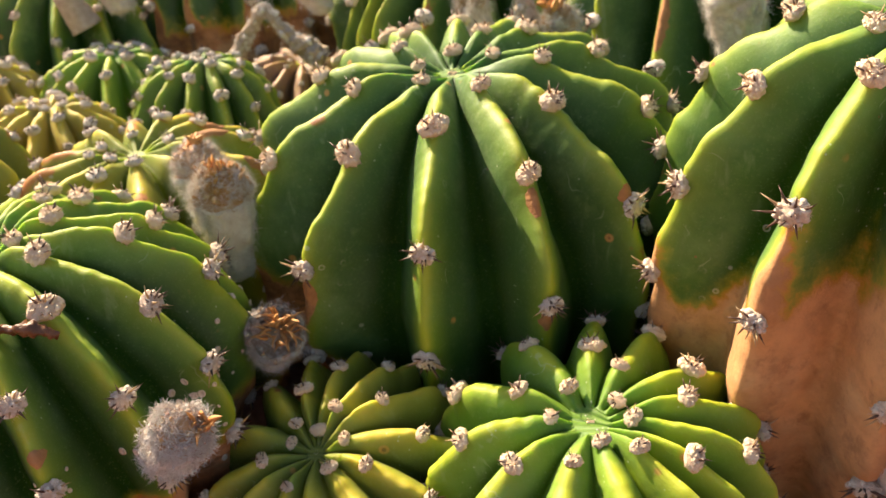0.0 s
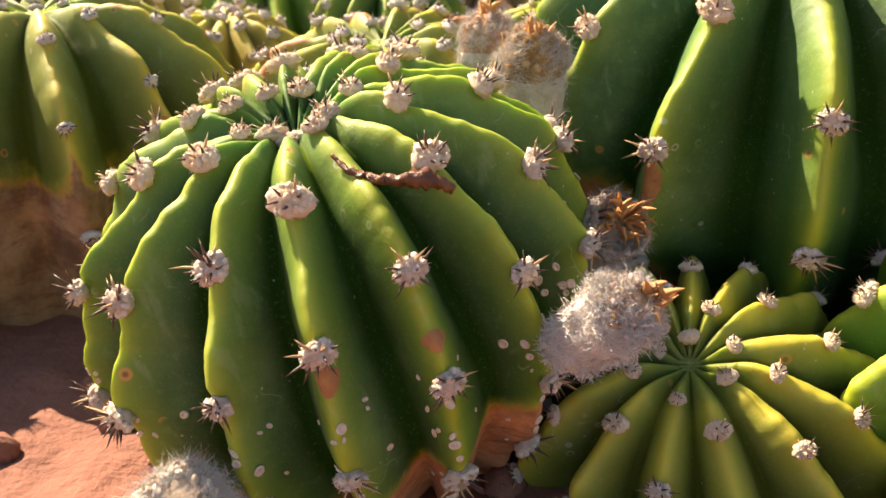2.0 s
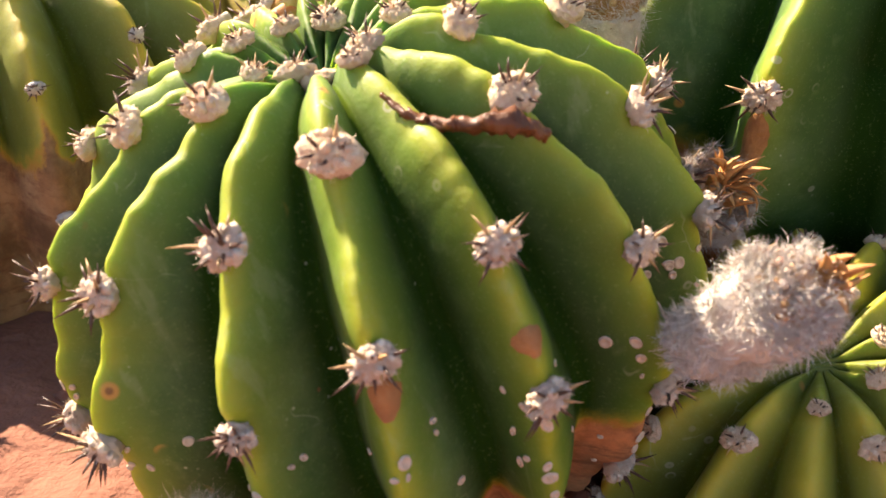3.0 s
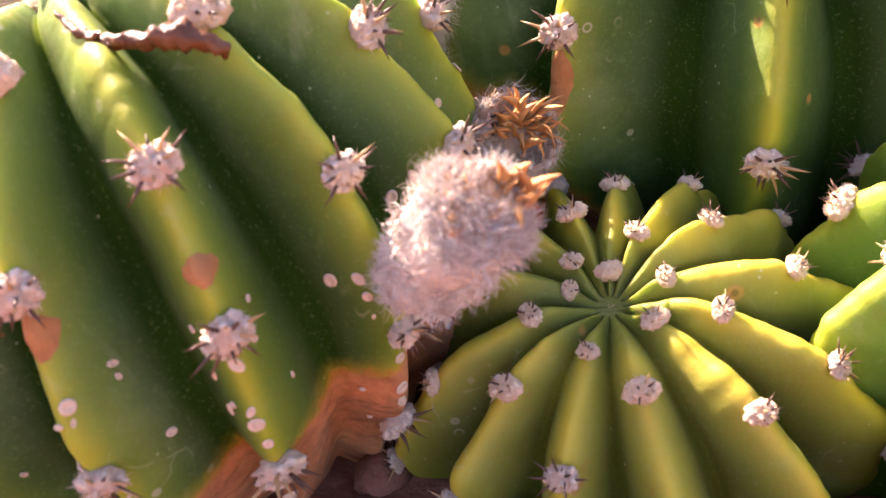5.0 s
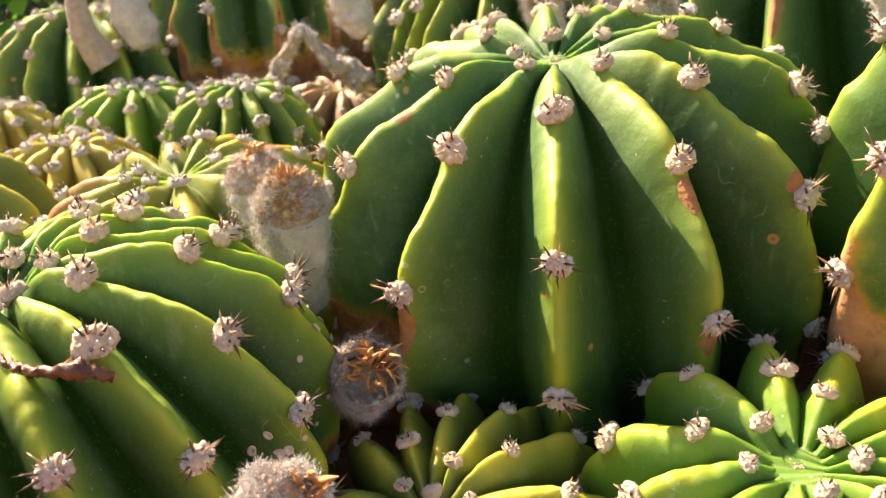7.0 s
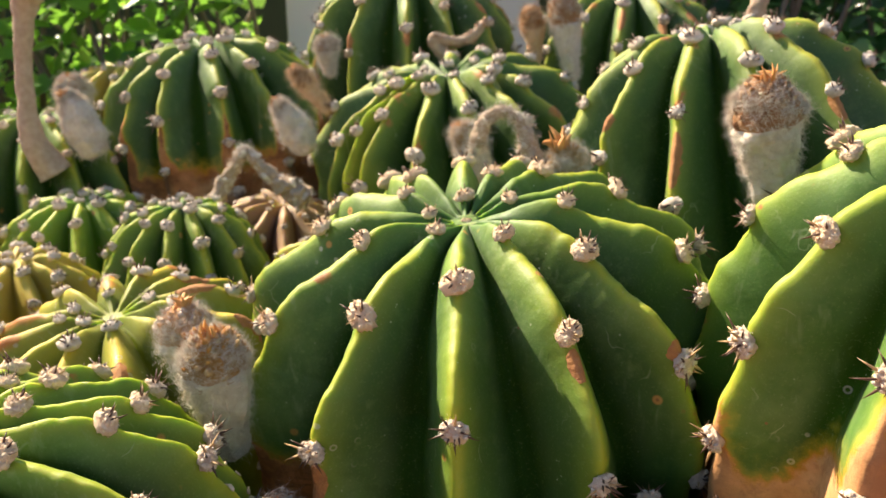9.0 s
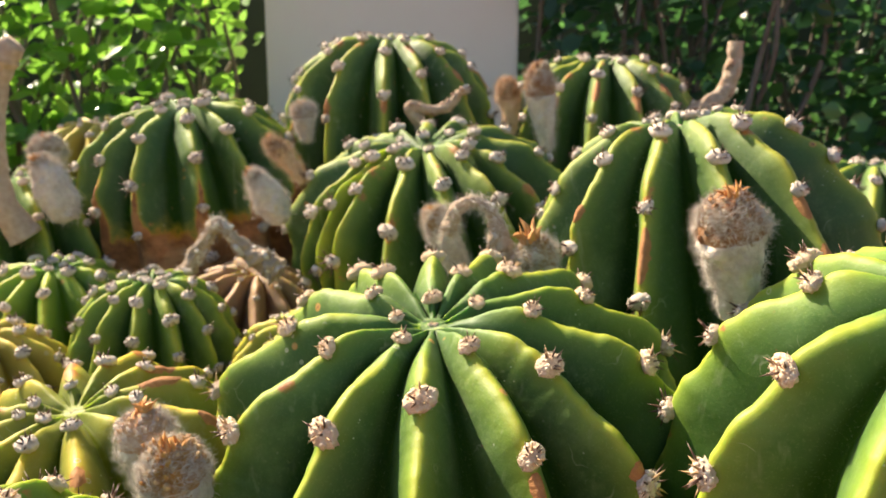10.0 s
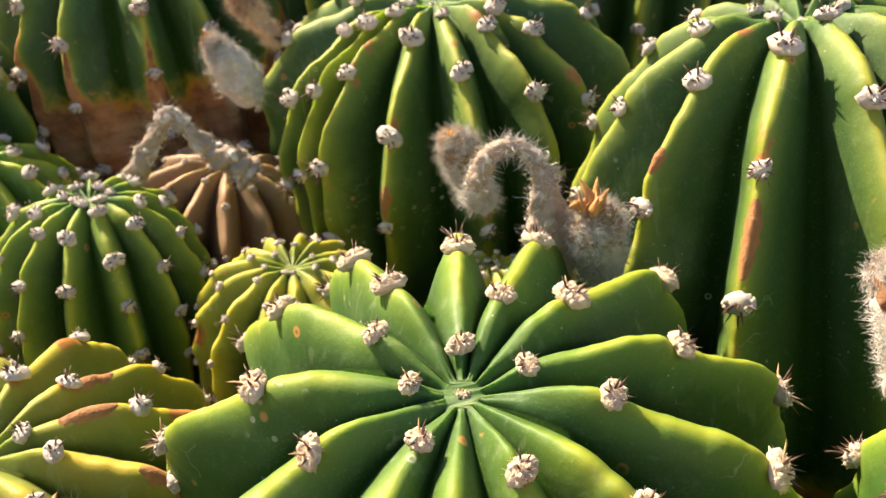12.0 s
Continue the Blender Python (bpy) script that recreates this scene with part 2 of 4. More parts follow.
SCAB_SKIN = plain("pale_scab", (0.76, 0.58, 0.45), (0.46, 0.36, 0.24), 300, 0.7)
SPINE = plain("dark_spine", (0.035, 0.018, 0.015), (0.16, 0.08, 0.05), 120, 0.45)
SPINE_PALE = plain("straw_spine", (0.36, 0.21, 0.10), (0.55, 0.36, 0.17), 90, 0.5)
HUSK = plain("orange_husk", (0.66, 0.34, 0.11), (0.40, 0.16, 0.05), 130, 0.6, 0.4)
TWIG = plain("dried_petal_skin", (0.27, 0.10, 0.035), (0.045, 0.018, 0.011), 140, 0.34, 0.6)
SOIL = plain("red_soil", (0.34, 0.14, 0.09), (0.16, 0.07, 0.045), 40, 0.95, 0.8, 0.006)
PLASTER = plain("grey_plaster", (0.82, 0.75, 0.66), (0.72, 0.66, 0.58), 9, 0.85, 0.2)
# backdrop colour, dark like the shade between the hedge leaves
BACKDROP_SHADE = plain("backdrop_shade", (0.045, 0.06, 0.03), (0.02, 0.03, 0.015), 5, 0.95, 0.3)
BRANCH = plain("hedge_bark", (0.20, 0.17, 0.13), (0.09, 0.07, 0.05), 40, 0.9, 0.4)


def leaf_material(name, stops, through_leaf):
    k = Mat(name)
    isl = k.node("ShaderNodeNewGeometry").outputs["Random Per Island"]
    col = k.ramp(isl, stops)
    bs = k.node("ShaderNodeBsdfTranslucent")
    k.link(k.mix(0.35, col, through_leaf), bs.inputs[0])
    mx = k.node("ShaderNodeMixShader")
    mx.inputs[0].default_value = 0.55
    m = k.done(col, 0.28, spec=0.6)
    out = k.t.nodes["Material Output"]
    k.link(k.b.outputs[0], mx.inputs[1])
    k.link(bs.outputs[0], mx.inputs[2])
    k.link(mx.outputs[0], out.inputs[0])
    return m


LEAF = leaf_material("hedge_leaf", [(0.0, (0.05, 0.14, 0.03)), (0.50, (0.12, 0.29, 0.05)), (0.85, (0.26, 0.52, 0.07)), (1.0, (0.38, 0.66, 0.11))], (0.34, 0.64, 0.05))
# darker copy of the leaf for the right hedge, shade included in its colour
LEAF_SHADED = leaf_material("shaded_hedge_leaf", [(0.0, (0.03, 0.08, 0.03)), (0.75, (0.06, 0.16, 0.05)), (1.0, (0.16, 0.36, 0.09))], (0.10, 0.26, 0.05))


# ---- building helpers ----
def mesh_from(name, verts, faces, mat, smooth=True, attrs=None):
    me = bpy.data.meshes.new(name)
    me.from_pydata([tuple(v) for v in verts], [], faces)
    for key, vals in (attrs or {}).items():
        at = me.attributes.new(key, "FLOAT", "POINT")
        at.data.foreach_set("value", np.asarray(vals, dtype=np.float32))
    me.materials.append(mat)
    if smooth:
        me.polygons.foreach_set("use_smooth", [True] * len(me.polygons))
    me.update()
    return me


def child(name, me, parent, m=None, label=""):
    ob = new(name, me)
    ob.parent = parent
    if m is not None:
        ob.matrix_basis = m
    return tagged(ob, label)


def frame_of(direction, twist=0.0):
    """A turn whose z axis points along direction."""
    return direction.normalized().to_track_quat("Z", "Y").to_matrix().to_4x4() @ Matrix.Rotation(twist, 4, "Z")


def blob(rng, rx, ry, rz, lump, n=10, m=16, seed=0.0, freq=2.5):
    """An uneven closed blob round the origin."""
    v, f = [], []
    for i in range(n + 1):
        a = math.pi * i / n
        for j in range(m):
            b = 2 * math.pi * j / m
            d = Vector((math.sin(a) * math.cos(b), math.sin(a) * math.sin(b), math.cos(a)))
            k = 1 + lump * noise.noise(d * freq + Vector((seed, seed * 0.7, 3.1))) + 0.5 * lump * noise.noise(d * freq * 2.7 + Vector((seed, 8.3, seed)))
            v.append((d.x * rx * k, d.y * ry * k, d.z * rz * k))
    for i in range(n):
        for j in range(m):
            j2 = (j + 1) % m
            f.append((i * m + j, (i + 1) * m + j, (i + 1) * m + j2, i * m + j2))
    return v, f


def needle(v, f, base, direction, length, width, sides=3, bend=None):
    """A thin tapering spike, added to the lists."""
    d = direction.normalized()
    u = d.orthogonal().normalized()
    w = d.cross(u)
    o = len(v)
    for i in range(sides):
        a = 2 * math.pi * i / sides
        v.append(base + (u * math.cos(a) + w * math.sin(a)) * width)
    mid = base + d * length * 0.55 + (bend or Vector((0, 0, 0))) * 0.35
    for i in range(sides):
        a = 2 * math.pi * i / sides
        v.append(mid + (u * math.cos(a) + w * math.sin(a)) * width * 0.62)
    v.append(base + d * length + (bend or Vector((0, 0, 0))))
    for i in range(sides):
        j = (i + 1) % sides
        f.append((o + i, o + j, o + sides + j, o + sides + i))
        f.append((o + sides + i, o + sides + j, o + 2 * sides))


def hair(v, f, base, direction, length, width, rng, curl=0.5, joints=4):
    """One flat curling hair."""
    d = direction.normalized()
    side = d.orthogonal().normalized()
    side.rotate(Matrix.Rotation(rng.uniform(0, 6.28), 3, d))
    o = len(v)
    p = base.copy()
    sway = Vector((rng.gauss(0, 1), rng.gauss(0, 1), rng.gauss(0, 1))) * curl * 0.32
    for i in range(joints + 1):
        w = width * (1 - i / (joints + 0.6))
        v.append(p - side * w)
        v.append(p + side * w)
        d = (d + sway + Vector((rng.gauss(0, 1), rng.gauss(0, 1), rng.gauss(0, 1))) * curl * 0.18).normalized()
        p = p + d * length / joints
    for i in range(joints):
        f.append((o + 2 * i, o + 2 * i + 1, o + 2 * i + 3, o + 2 * i + 2))


# ---- areoles: woolly cushions and their spines, in a few kinds ----
def one_spine(length, width, seed):
    rng = random.Random(seed)
    v, f = [], []
    needle(v, f, Vector((0, 0, 0)), Vector((0, 0, 1)), length, width, 5, Vector((rng.gauss(0, 1), rng.gauss(0, 1), 0)) * length * 0.08)
    return mesh_from("spine", v, f, SPINE if seed % 4 else SPINE_PALE)


def areole_meshes(young, seed, fine=True):
    """A woolly cushion, and where its spines stand."""
    rng = random.Random(seed)
    size = 0.0055 if young else 0.0050
    rows, cols = (15, 22) if fine else (8, 10)
    v, f = blob(rng, size * (1.20 if young else 1.02), size * 0.82, size * (0.56 if young else 0.66), 0.26, rows, cols, seed * 3.7, 4.0)
    if fine:
        v = [Vector(p) * (1 + 0.17 * noise.noise(Vector(p) * 900)) for p in v]
    else:
        v = [Vector(p) * (1 + 0.25 * noise.noise(Vector(p) * 620 + Vector((seed, 0, 0)))) for p in v]
    for _ in range(300 if fine else 18):
        d = Vector((rng.gauss(0, 1), rng.gauss(0, 1), abs(rng.gauss(0, 1)))).normalized()
        p = Vector((d.x * size, d.y * size * 0.80, d.z * size * 0.62)) * 0.94
        hair(v, f, p, d + Vector((rng.gauss(0, 0.6), rng.gauss(0, 0.6), rng.gauss(0, 0.4))), rng.uniform(0.0010, 0.0028), 0.00015 if fine else 0.00022, rng, 1.4, 3)
    for _ in range(34 if fine else 9):   # felted granules
        d = Vector((rng.gauss(0, 1), rng.gauss(0, 1), abs(rng.gauss(0, 0.8)))).normalized()
        p = Vector((d.x * size * 1.02, d.y * size * 0.80, d.z * size * 0.60))
        g = rng.uniform(0.0006, 0.0014)
        bv, bf = blob(rng, g, g * rng.uniform(0.7, 1.2), g, 0.5, 4, 6, rng.uniform(0, 90), 2.0)
        o = len(v)
        v += [p + Vector(q) for q in bv]
        f += [tuple(o + i for i in face) for face in bf]
    wool = mesh_from("wool", v, f, (WOOL_CREAM if young else WOOL_GREY) if fine else WOOL_DULL)
    v, f, stands = [], [], []
    for i in range(rng.randint(5, 7) if young else rng.randint(10, 13)):
        a = 6.28 * (i + rng.uniform(-0.35, 0.35)) / (5 if young else 10)
        tilt = rng.uniform(0.3, 1.0) if young else rng.uniform(0.3, 1.35)
        d = Vector((math.cos(a) * math.sin(tilt), math.sin(a) * math.sin(tilt), math.cos(tilt)))
        p = Vector((d.x * size * 0.55, d.y * size * 0.45, size * 0.28))
        s = rng.uniform(0.65, 1.0) if young else rng.uniform(0.6, 1.3)
        stands.append(Matrix.Translation(p) @ frame_of(d, rng.uniform(0, 6)) @ Matrix.Diagonal((1, 1, s, 1)))
        needle(v, f, p, d, 0.0075 * s, 0.00062, 4)
    spines = mesh_from("spines", v, f, SPINE)
    return wool, spines, stands


YOUNG = [areole_meshes(True, s) for s in range(1, 7)]
OLD = [areole_meshes(False, s) for s in range(11, 19)]
YOUNG_FAR = [areole_meshes(True, s, False) for s in range(1, 6)]
OLD_FAR = [areole_meshes(False, s, False) for s in range(11, 17)]
SPINES = [one_spine(0.0075, 0.00062, s) for s in range(1, 9)]


SCAR = plain("orange_brown_scar", (0.56, 0.26, 0.09), (0.22, 0.08, 0.03), 170, 0.75, 0.9, 0.0012)


def scar_mesh(verts, ncol, mid, i0, i1, seed):
    """A raised corky scar that follows a rib's crest."""
    rows, v, f = list(range(i0, i1 + 1)), [], []
    for n, i in enumerate(rows):
        t = n / max(1, len(rows) - 1)
        wide = (0.25 + 0.75 * math.sin(math.pi * t) ** 0.6) * (0.8 + 0.5 * noise.noise(Vector((i * 0.9, seed, 2.0))))
        q = Vector(verts[i * ncol + mid])
        up = Vector(verts[min(i + 1, i1 + 1) * ncol + mid]) - Vector(verts[(i - 1) * ncol + mid])
        left, right = Vector(verts[i * ncol + mid - 3]) - q, Vector(verts[i * ncol + mid + 3]) - q
        out = -(left + right)
        out = (out - up * out.dot(up) / up.length_squared).normalized()
        for a in (-1.0, -0.6, -0.2, 0.2, 0.6, 1.0):
            want, step, at = 0.0066 * wide * abs(a), (-1 if a < 0 else 1), q
            for c in range(1, 8):   # along the skin to that distance from the crest
                ahead = Vector(verts[i * ncol + mid + step * c])
                far = (ahead - at).length
                if far >= want:
                    at = at.lerp(ahead, want / far)
                    break
                at, want = ahead, want - far
            lift = 0.0011 * (1 - a * a) + 0.0006 * noise.noise(Vector((i * 1.3, a * 3, seed))) * (1 - a * a) - 0.0003 * abs(a)
            v.append(at + out * 0.0003 + out * lift * math.sin(math.pi * (0.08 + 0.84 * t)))
    for n in range(len(rows) - 1):
        for j in range(5):
            f.append((n * 6 + j, n * 6 + j + 1, n * 6 + 7 + j, n * 6 + 6 + j))
    return mesh_from("scar", v, f, SCAR)


def scab_mesh():
    """A small pale ring-like scab."""
    v, f = [], []
    for r, z in ((0.0024, 0.0), (0.0021, 0.0005), (0.0015, 0.0005), (0.0011, 0.00015)):
        for j in range(12):
            a = 2 * math.pi * j / 12
            v.append((r * math.cos(a), r * math.sin(a), z))
    for i in range(3):
        for j in range(12):
            f.append((i * 12 + j, i * 12 + (j + 1) % 12, (i + 1) * 12 + (j + 1) % 12, (i + 1) * 12 + j))
    f.append(tuple(36 + j for j in range(12)))
    return mesh_from("scab", v, f, SCAB_SKIN)


SCAB = scab_mesh()


# ---- the ribbed cactus ----
def crest_profile(R, h, total, dip, taper=0.17, n=2.3):
    """Crest line from the crown's middle to the foot, as even steps of (radius, height below the top)."""
    pts = []
    for i in range(60):
        a = (i + 1.2) / 61.2 * math.pi / 2
        rho, u = R * math.sin(a) ** (2 / n), -h * (1 - math.cos(a) ** (2 / n))
        t = max(0.0, 1 - rho / (0.42 * R))
        pts.append((rho, u - dip * t * t))
    low = max(total - h, 0.01)
    for i in range(1, 25):
        t = i / 24
        pts.append((R * (1 - taper * t ** 1.6), -h - low * t))
    pts = np.array(pts)
    arc = np.concatenate([[0], np.cumsum(np.linalg.norm(np.diff(pts, axis=0), axis=1))])
    return pts, arc


def cactus(label, top, R, h, lean, ribs, turn, skin, depth=0.44, spacing=0.45, first=0.16, phases=(), cork=0.0, cork_lean=0.0, cork_dir=200.0, cork_climb=0.05, foot_depth=0.32, scars=(), spots=0,
           areole=1.0, rows=84, across=14, seed=1, young=0.52, dip=0.12, group="", taper=0.17, swing=0.35, wave=0.021, shifts=(), marks=(), apart=False, plump=1.0, shape=2.3):
    """A globe cactus. top: the crown's place; R, h: crest radius and height of the crown's dome; lean: degrees of its axis towards +x and +y;
    turn: degrees of the first rib; phases: how far each rib's cushions are shifted, in steps;
    marks: for a rib, its angle, its twist in degrees a radius and where its cushions sit, in radii along the crest; cork: height of the corky foot, in parts of the whole."""
    rng = random.Random(seed)
    axis = Vector((math.tan(radians(lean[0])), math.tan(radians(lean[1])), 1)).normalized()
    total = (top[2] + 0.012) / axis.z
    yy = (Vector((0, 1, 0)) - axis * axis.y).normalized()
    xx = yy.cross(axis)
    base = Vector(top) - axis * total
    thing = new("globe_cactus")
    tagged(thing, label, "cactus", group)
    rot = Matrix((xx, yy, axis)).transposed().to_4x4()
    thing.matrix_world = Matrix.Translation(base) @ rot
    pts, arc = crest_profile(R, h, total, dip * R, taper, shape)
    S = np.linspace(0, arc[-1], rows) if rows < 60 else np.concatenate([np.linspace(0, arc[59], int(rows * 0.7), endpoint=False), np.linspace(arc[59], arc[-1], rows - int(rows * 0.7))])
    cr, cu = np.interp(S, arc, pts[:, 0]), np.interp(S, arc, pts[:, 1])
    tr, tu = np.gradient(cr), np.gradient(cu)
    ln = np.hypot(tr, tu)
    nr, nu = -tu / ln, tr / ln
    # furrow depth along the rib
    dep = depth * R * np.clip(S / (0.55 * R), 0.0, 1.0) ** 0.6
    dep *= np.interp(-cu, [0, 0.40 * h, h, total], [1.0, 0.96, 0.64, foot_depth])
    dep = np.minimum(dep, 0.9 * np.hypot(cr, 0.16 * R))
    dep = np.minimum(dep, (1.15 + 0.25 * np.clip(S / R, 0, 1)) * math.pi * (cr + 0.03 * R) / ribs)   # the furrows stay narrow at the crown
    angs = [turn + 360.0 / ribs * k + (dict(shifts).get(k, 0.0) if shifts else rng.uniform(-1, 1) * swing * 6) for k in range(ribs)]
    known = dict(phases)
    told = {m[0]: m for m in marks}
    for k in told:
        angs[k] = told[k][1]
    for k in range(ribs):
        if told and k not in told:   # ribs between known ones stand evenly
            before = next(n for n in range(1, ribs) if (k - n) % ribs in told)
            after = next(n for n in range(1, ribs) if (k + n) % ribs in told)
            a, b = told[(k - before) % ribs][1], told[(k + after) % ribs][1]
            angs[k] = a + ((b - a) % 360) * before / (before + after)
    verts, crest_a, furrow_a, foot_a = [], [], [], []
    ncol = ribs * across
    col_of = []
    for k in range(ribs):
        a0 = radians(angs[k])
        left = radians((angs[k] - angs[k - 1]) % 360) / 2
        right = radians((angs[(k + 1) % ribs] - angs[k]) % 360) / 2
        ph = known.get(k, (0.5 * (k % 2) + rng.uniform(-0.16, 0.16)) % 1.0)
        places = []
        m = -1 if first + spacing * (ph - 1) > 0.07 else 0
        while True:
            a = R * (first + spacing * (m + ph) + rng.uniform(-0.012, 0.012))
            if a > arc[-1] - 0.01:
                break
            places.append(a)
            m += 1
        if k in told:
            seen = [R * q for q in told[k][3:]]
            while seen[0] - spacing * R > 0.09 * R:
                seen.insert(0, seen[0] - spacing * R)
            while seen[-1] + spacing * R < arc[-1] - 0.01:
                seen.append(seen[-1] + spacing * R * rng.uniform(0.92, 1.0))
            places = seen
        bend = [rng.uniform(-1, 1) * (0.3 if told else 1.0) for _ in range(3)]
        tall = rng.uniform(0.95, 1.02)
        col_of.append((a0, left, right, places, bend, 1.0 if told else tall, radians(told[k][2]) if k in told else 0.0))
    for i in range(len(S)):
        s = S[i]
        for k in range(ribs):
            a0, left, right, places, bend, tall, twist = col_of[k]
            # notch at each cushion, swelling between them
            past = max((p for p in places if p <= s), default=0.0)
            ahead = min((p for p in places if p > s), default=past + spacing * R)
            tau = (s - past) / max(1e-6, ahead - past)
            e = min(1.0, max(0.0, (tau - 0.84) / 0.16))
            swell = wave * R * (tau ** 1.15) * (1 - 0.85 * e * e * (3 - 2 * e)) * 1.3
            swell -= 0.85 * wave * R * math.sin(math.pi * min(1.0, tau / 0.62))
            swell += 0.0011 * noise.noise(Vector((s * 95, k * 7.3, seed))) + 0.0007 * noise.noise(Vector((s * 240, k * 3.1, seed)))
            swell *= min(1.0, s / (0.3 * R))
            wob = (bend[0] * math.sin(s / R * 2.1 + bend[1] * 3) * 0.08 + bend[2] * 0.05 * math.sin(s / R * 5.3)) * min(1.0, s / (0.5 * R))
            pitch_len = max(1e-4, cr[i] * (left + right) / 2)
            young_part = max(0.0, 1 - s / (0.8 * R))
            c = min(1.8, plump * 0.0075 / pitch_len + 1.0 * young_part)
            for j in range(across):
                w = (j - across / 2 + 0.0) / (across / 2)
                w = math.copysign(abs(w) ** 1.6, w)
                g = (math.sqrt(w * w + c * c) - c) / (math.sqrt(1 + c * c) - c)
                g = 1 - (1 - min(g, 1.0)) ** (1.32 - 0.34 * young_part)
                g -= 0.045 * max(0.0, (abs(w) - 0.80) / 0.20) ** 2
                ang = a0 + twist * (s / R - 0.8) * (1 - g) + (w * (left if w < 0 else right)) + wob * (left + right) * 0.5 * (1 - g)
                off = -dep[i] * g + swell * (1 - g) ** 1.5 + (tall - 1) * R * (1 - g) * min(1, s / R)
                off += 0.012 * R * noise.noise(Vector((ang * 6, s / R * 5, seed)))
                r, u = cr[i] + nr[i] * off, cu[i] + nu[i] * off
                r = max(r, 0.0012)
                z = total + u
                verts.append((r * math.cos(ang), r * math.sin(ang), z))
                crest_a.append(max(0.0, 1 - abs(w) * pitch_len / 0.018) * min(1.0, 0.25 + s / (0.45 * R)))
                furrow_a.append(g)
                foot_a.append(0.0 if cork <= 0 else max(0.0, min(1.0, 0.5 + (cork * (1 + cork_lean * math.cos(ang - radians(cork_dir))) * total + cork_climb * total * max(0.0, 1 - abs(w) * pitch_len / 0.010) - z) / (0.26 * total))))
    faces = []
    for i in range(len(S) - 1):
        for j in range(ncol):
            j2 = (j + 1) % ncol
            faces.append((i * ncol + j, (i + 1) * ncol + j, (i + 1) * ncol + j2, i * ncol + j2))
    faces.append(tuple(range(ncol)))
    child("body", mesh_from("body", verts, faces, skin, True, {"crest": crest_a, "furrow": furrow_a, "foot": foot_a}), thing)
    s = 0.55 * areole
    low = Vector((0, 0, total + cu[0] - 0.002))
    child("crown_wool", (YOUNG if apart else YOUNG_FAR)[seed % 5][0], thing, Matrix.Translation(low) @ Matrix.Diagonal((s, s, s * 1.4, 1)))
    half = across // 2
    for k, s0, s1 in scars:
        i0, i1 = int(np.argmin(np.abs(S - s0 * R))), int(np.argmin(np.abs(S - s1 * R)))
        if 1 < i0 < i1 < len(S) - 2:
            child("scar", scar_mesh(verts, ncol, k * across + half, i0, i1, seed + k * 1.7), thing, None, "orange-brown corky scar")
    for _ in range(spots):
        i, k = rng.randrange(int(len(S) * 0.62), int(len(S) * 0.86)), rng.randrange(ribs)
        j = k * across + rng.randrange(2, across - 2)
        q = Vector(verts[i * ncol + j])
        if (rot.to_3x3() @ q).y > 0.02:
            continue
        nrm = (Vector(verts[(i + 1) * ncol + j]) - q).cross(Vector(verts[i * ncol + (j + 1) % ncol]) - q).normalized()
        if nrm.dot(Vector((q.x, q.y, 0))) < 0:
            nrm = -nrm
        s = rng.uniform(0.4, 0.95)
        child("scab", SCAB, thing, Matrix.Translation(q + nrm * 0.0002) @ frame_of(nrm, rng.uniform(0, 6)) @ Matrix.Diagonal((s, s * rng.uniform(0.5, 1.0), 1, 1)))
    for k in range(ribs):
        for m, p in enumerate(col_of[k][3]):
            i = int(np.argmin(np.abs(S - p)))
            if i + 1 >= len(S):
                continue
            q = Vector(verts[i * ncol + k * across + half])
            q2 = Vector(verts[min(i + 2, len(S) - 1) * ncol + k * across + half])
            q0 = Vector(verts[max(i - 2, 0) * ncol + k * across + half])
            rad = Vector((q.x, q.y, 0)).normalized()
            tang = (q2 - q0).normalized()
            nrm = tang.cross(Vector((rad.y, -rad.x, 0)))
            if nrm.dot(rad) + nrm.z * 0.5 < 0:
                nrm = -nrm
            nrm.normalize()
            is_young = p / R < young * 1.6 * rng.uniform(0.8, 1.2)
            wool, spines, stands = rng.choice((YOUNG if is_young else OLD) if apart else (YOUNG_FAR if is_young else OLD_FAR))
            s = areole * rng.uniform(0.85, 1.15) * (0.8 if p < 0.3 * R else 1.0)
            x_axis = Vector((-rad.y, rad.x, 0)).normalized()
            y_axis = nrm.cross(x_axis)
            basis = Matrix((x_axis, y_axis, nrm)).transposed().to_4x4()
            basis = Matrix.Translation(q + nrm * 0.0012 * s) @ basis @ Matrix.Rotation(rng.uniform(-0.5, 0.5), 4, "Z") @ Matrix.Diagonal((s, s, s, 1))
            ar = child("areole", wool, thing, basis)
            if apart and (rot.to_3x3() @ nrm).y < 0.3:
                for st in stands:
                    child("spine", rng.choice(SPINES), ar, st)
            else:
                tagged(child("spine_tuft", spines, ar), kind="stuff")
    return thing


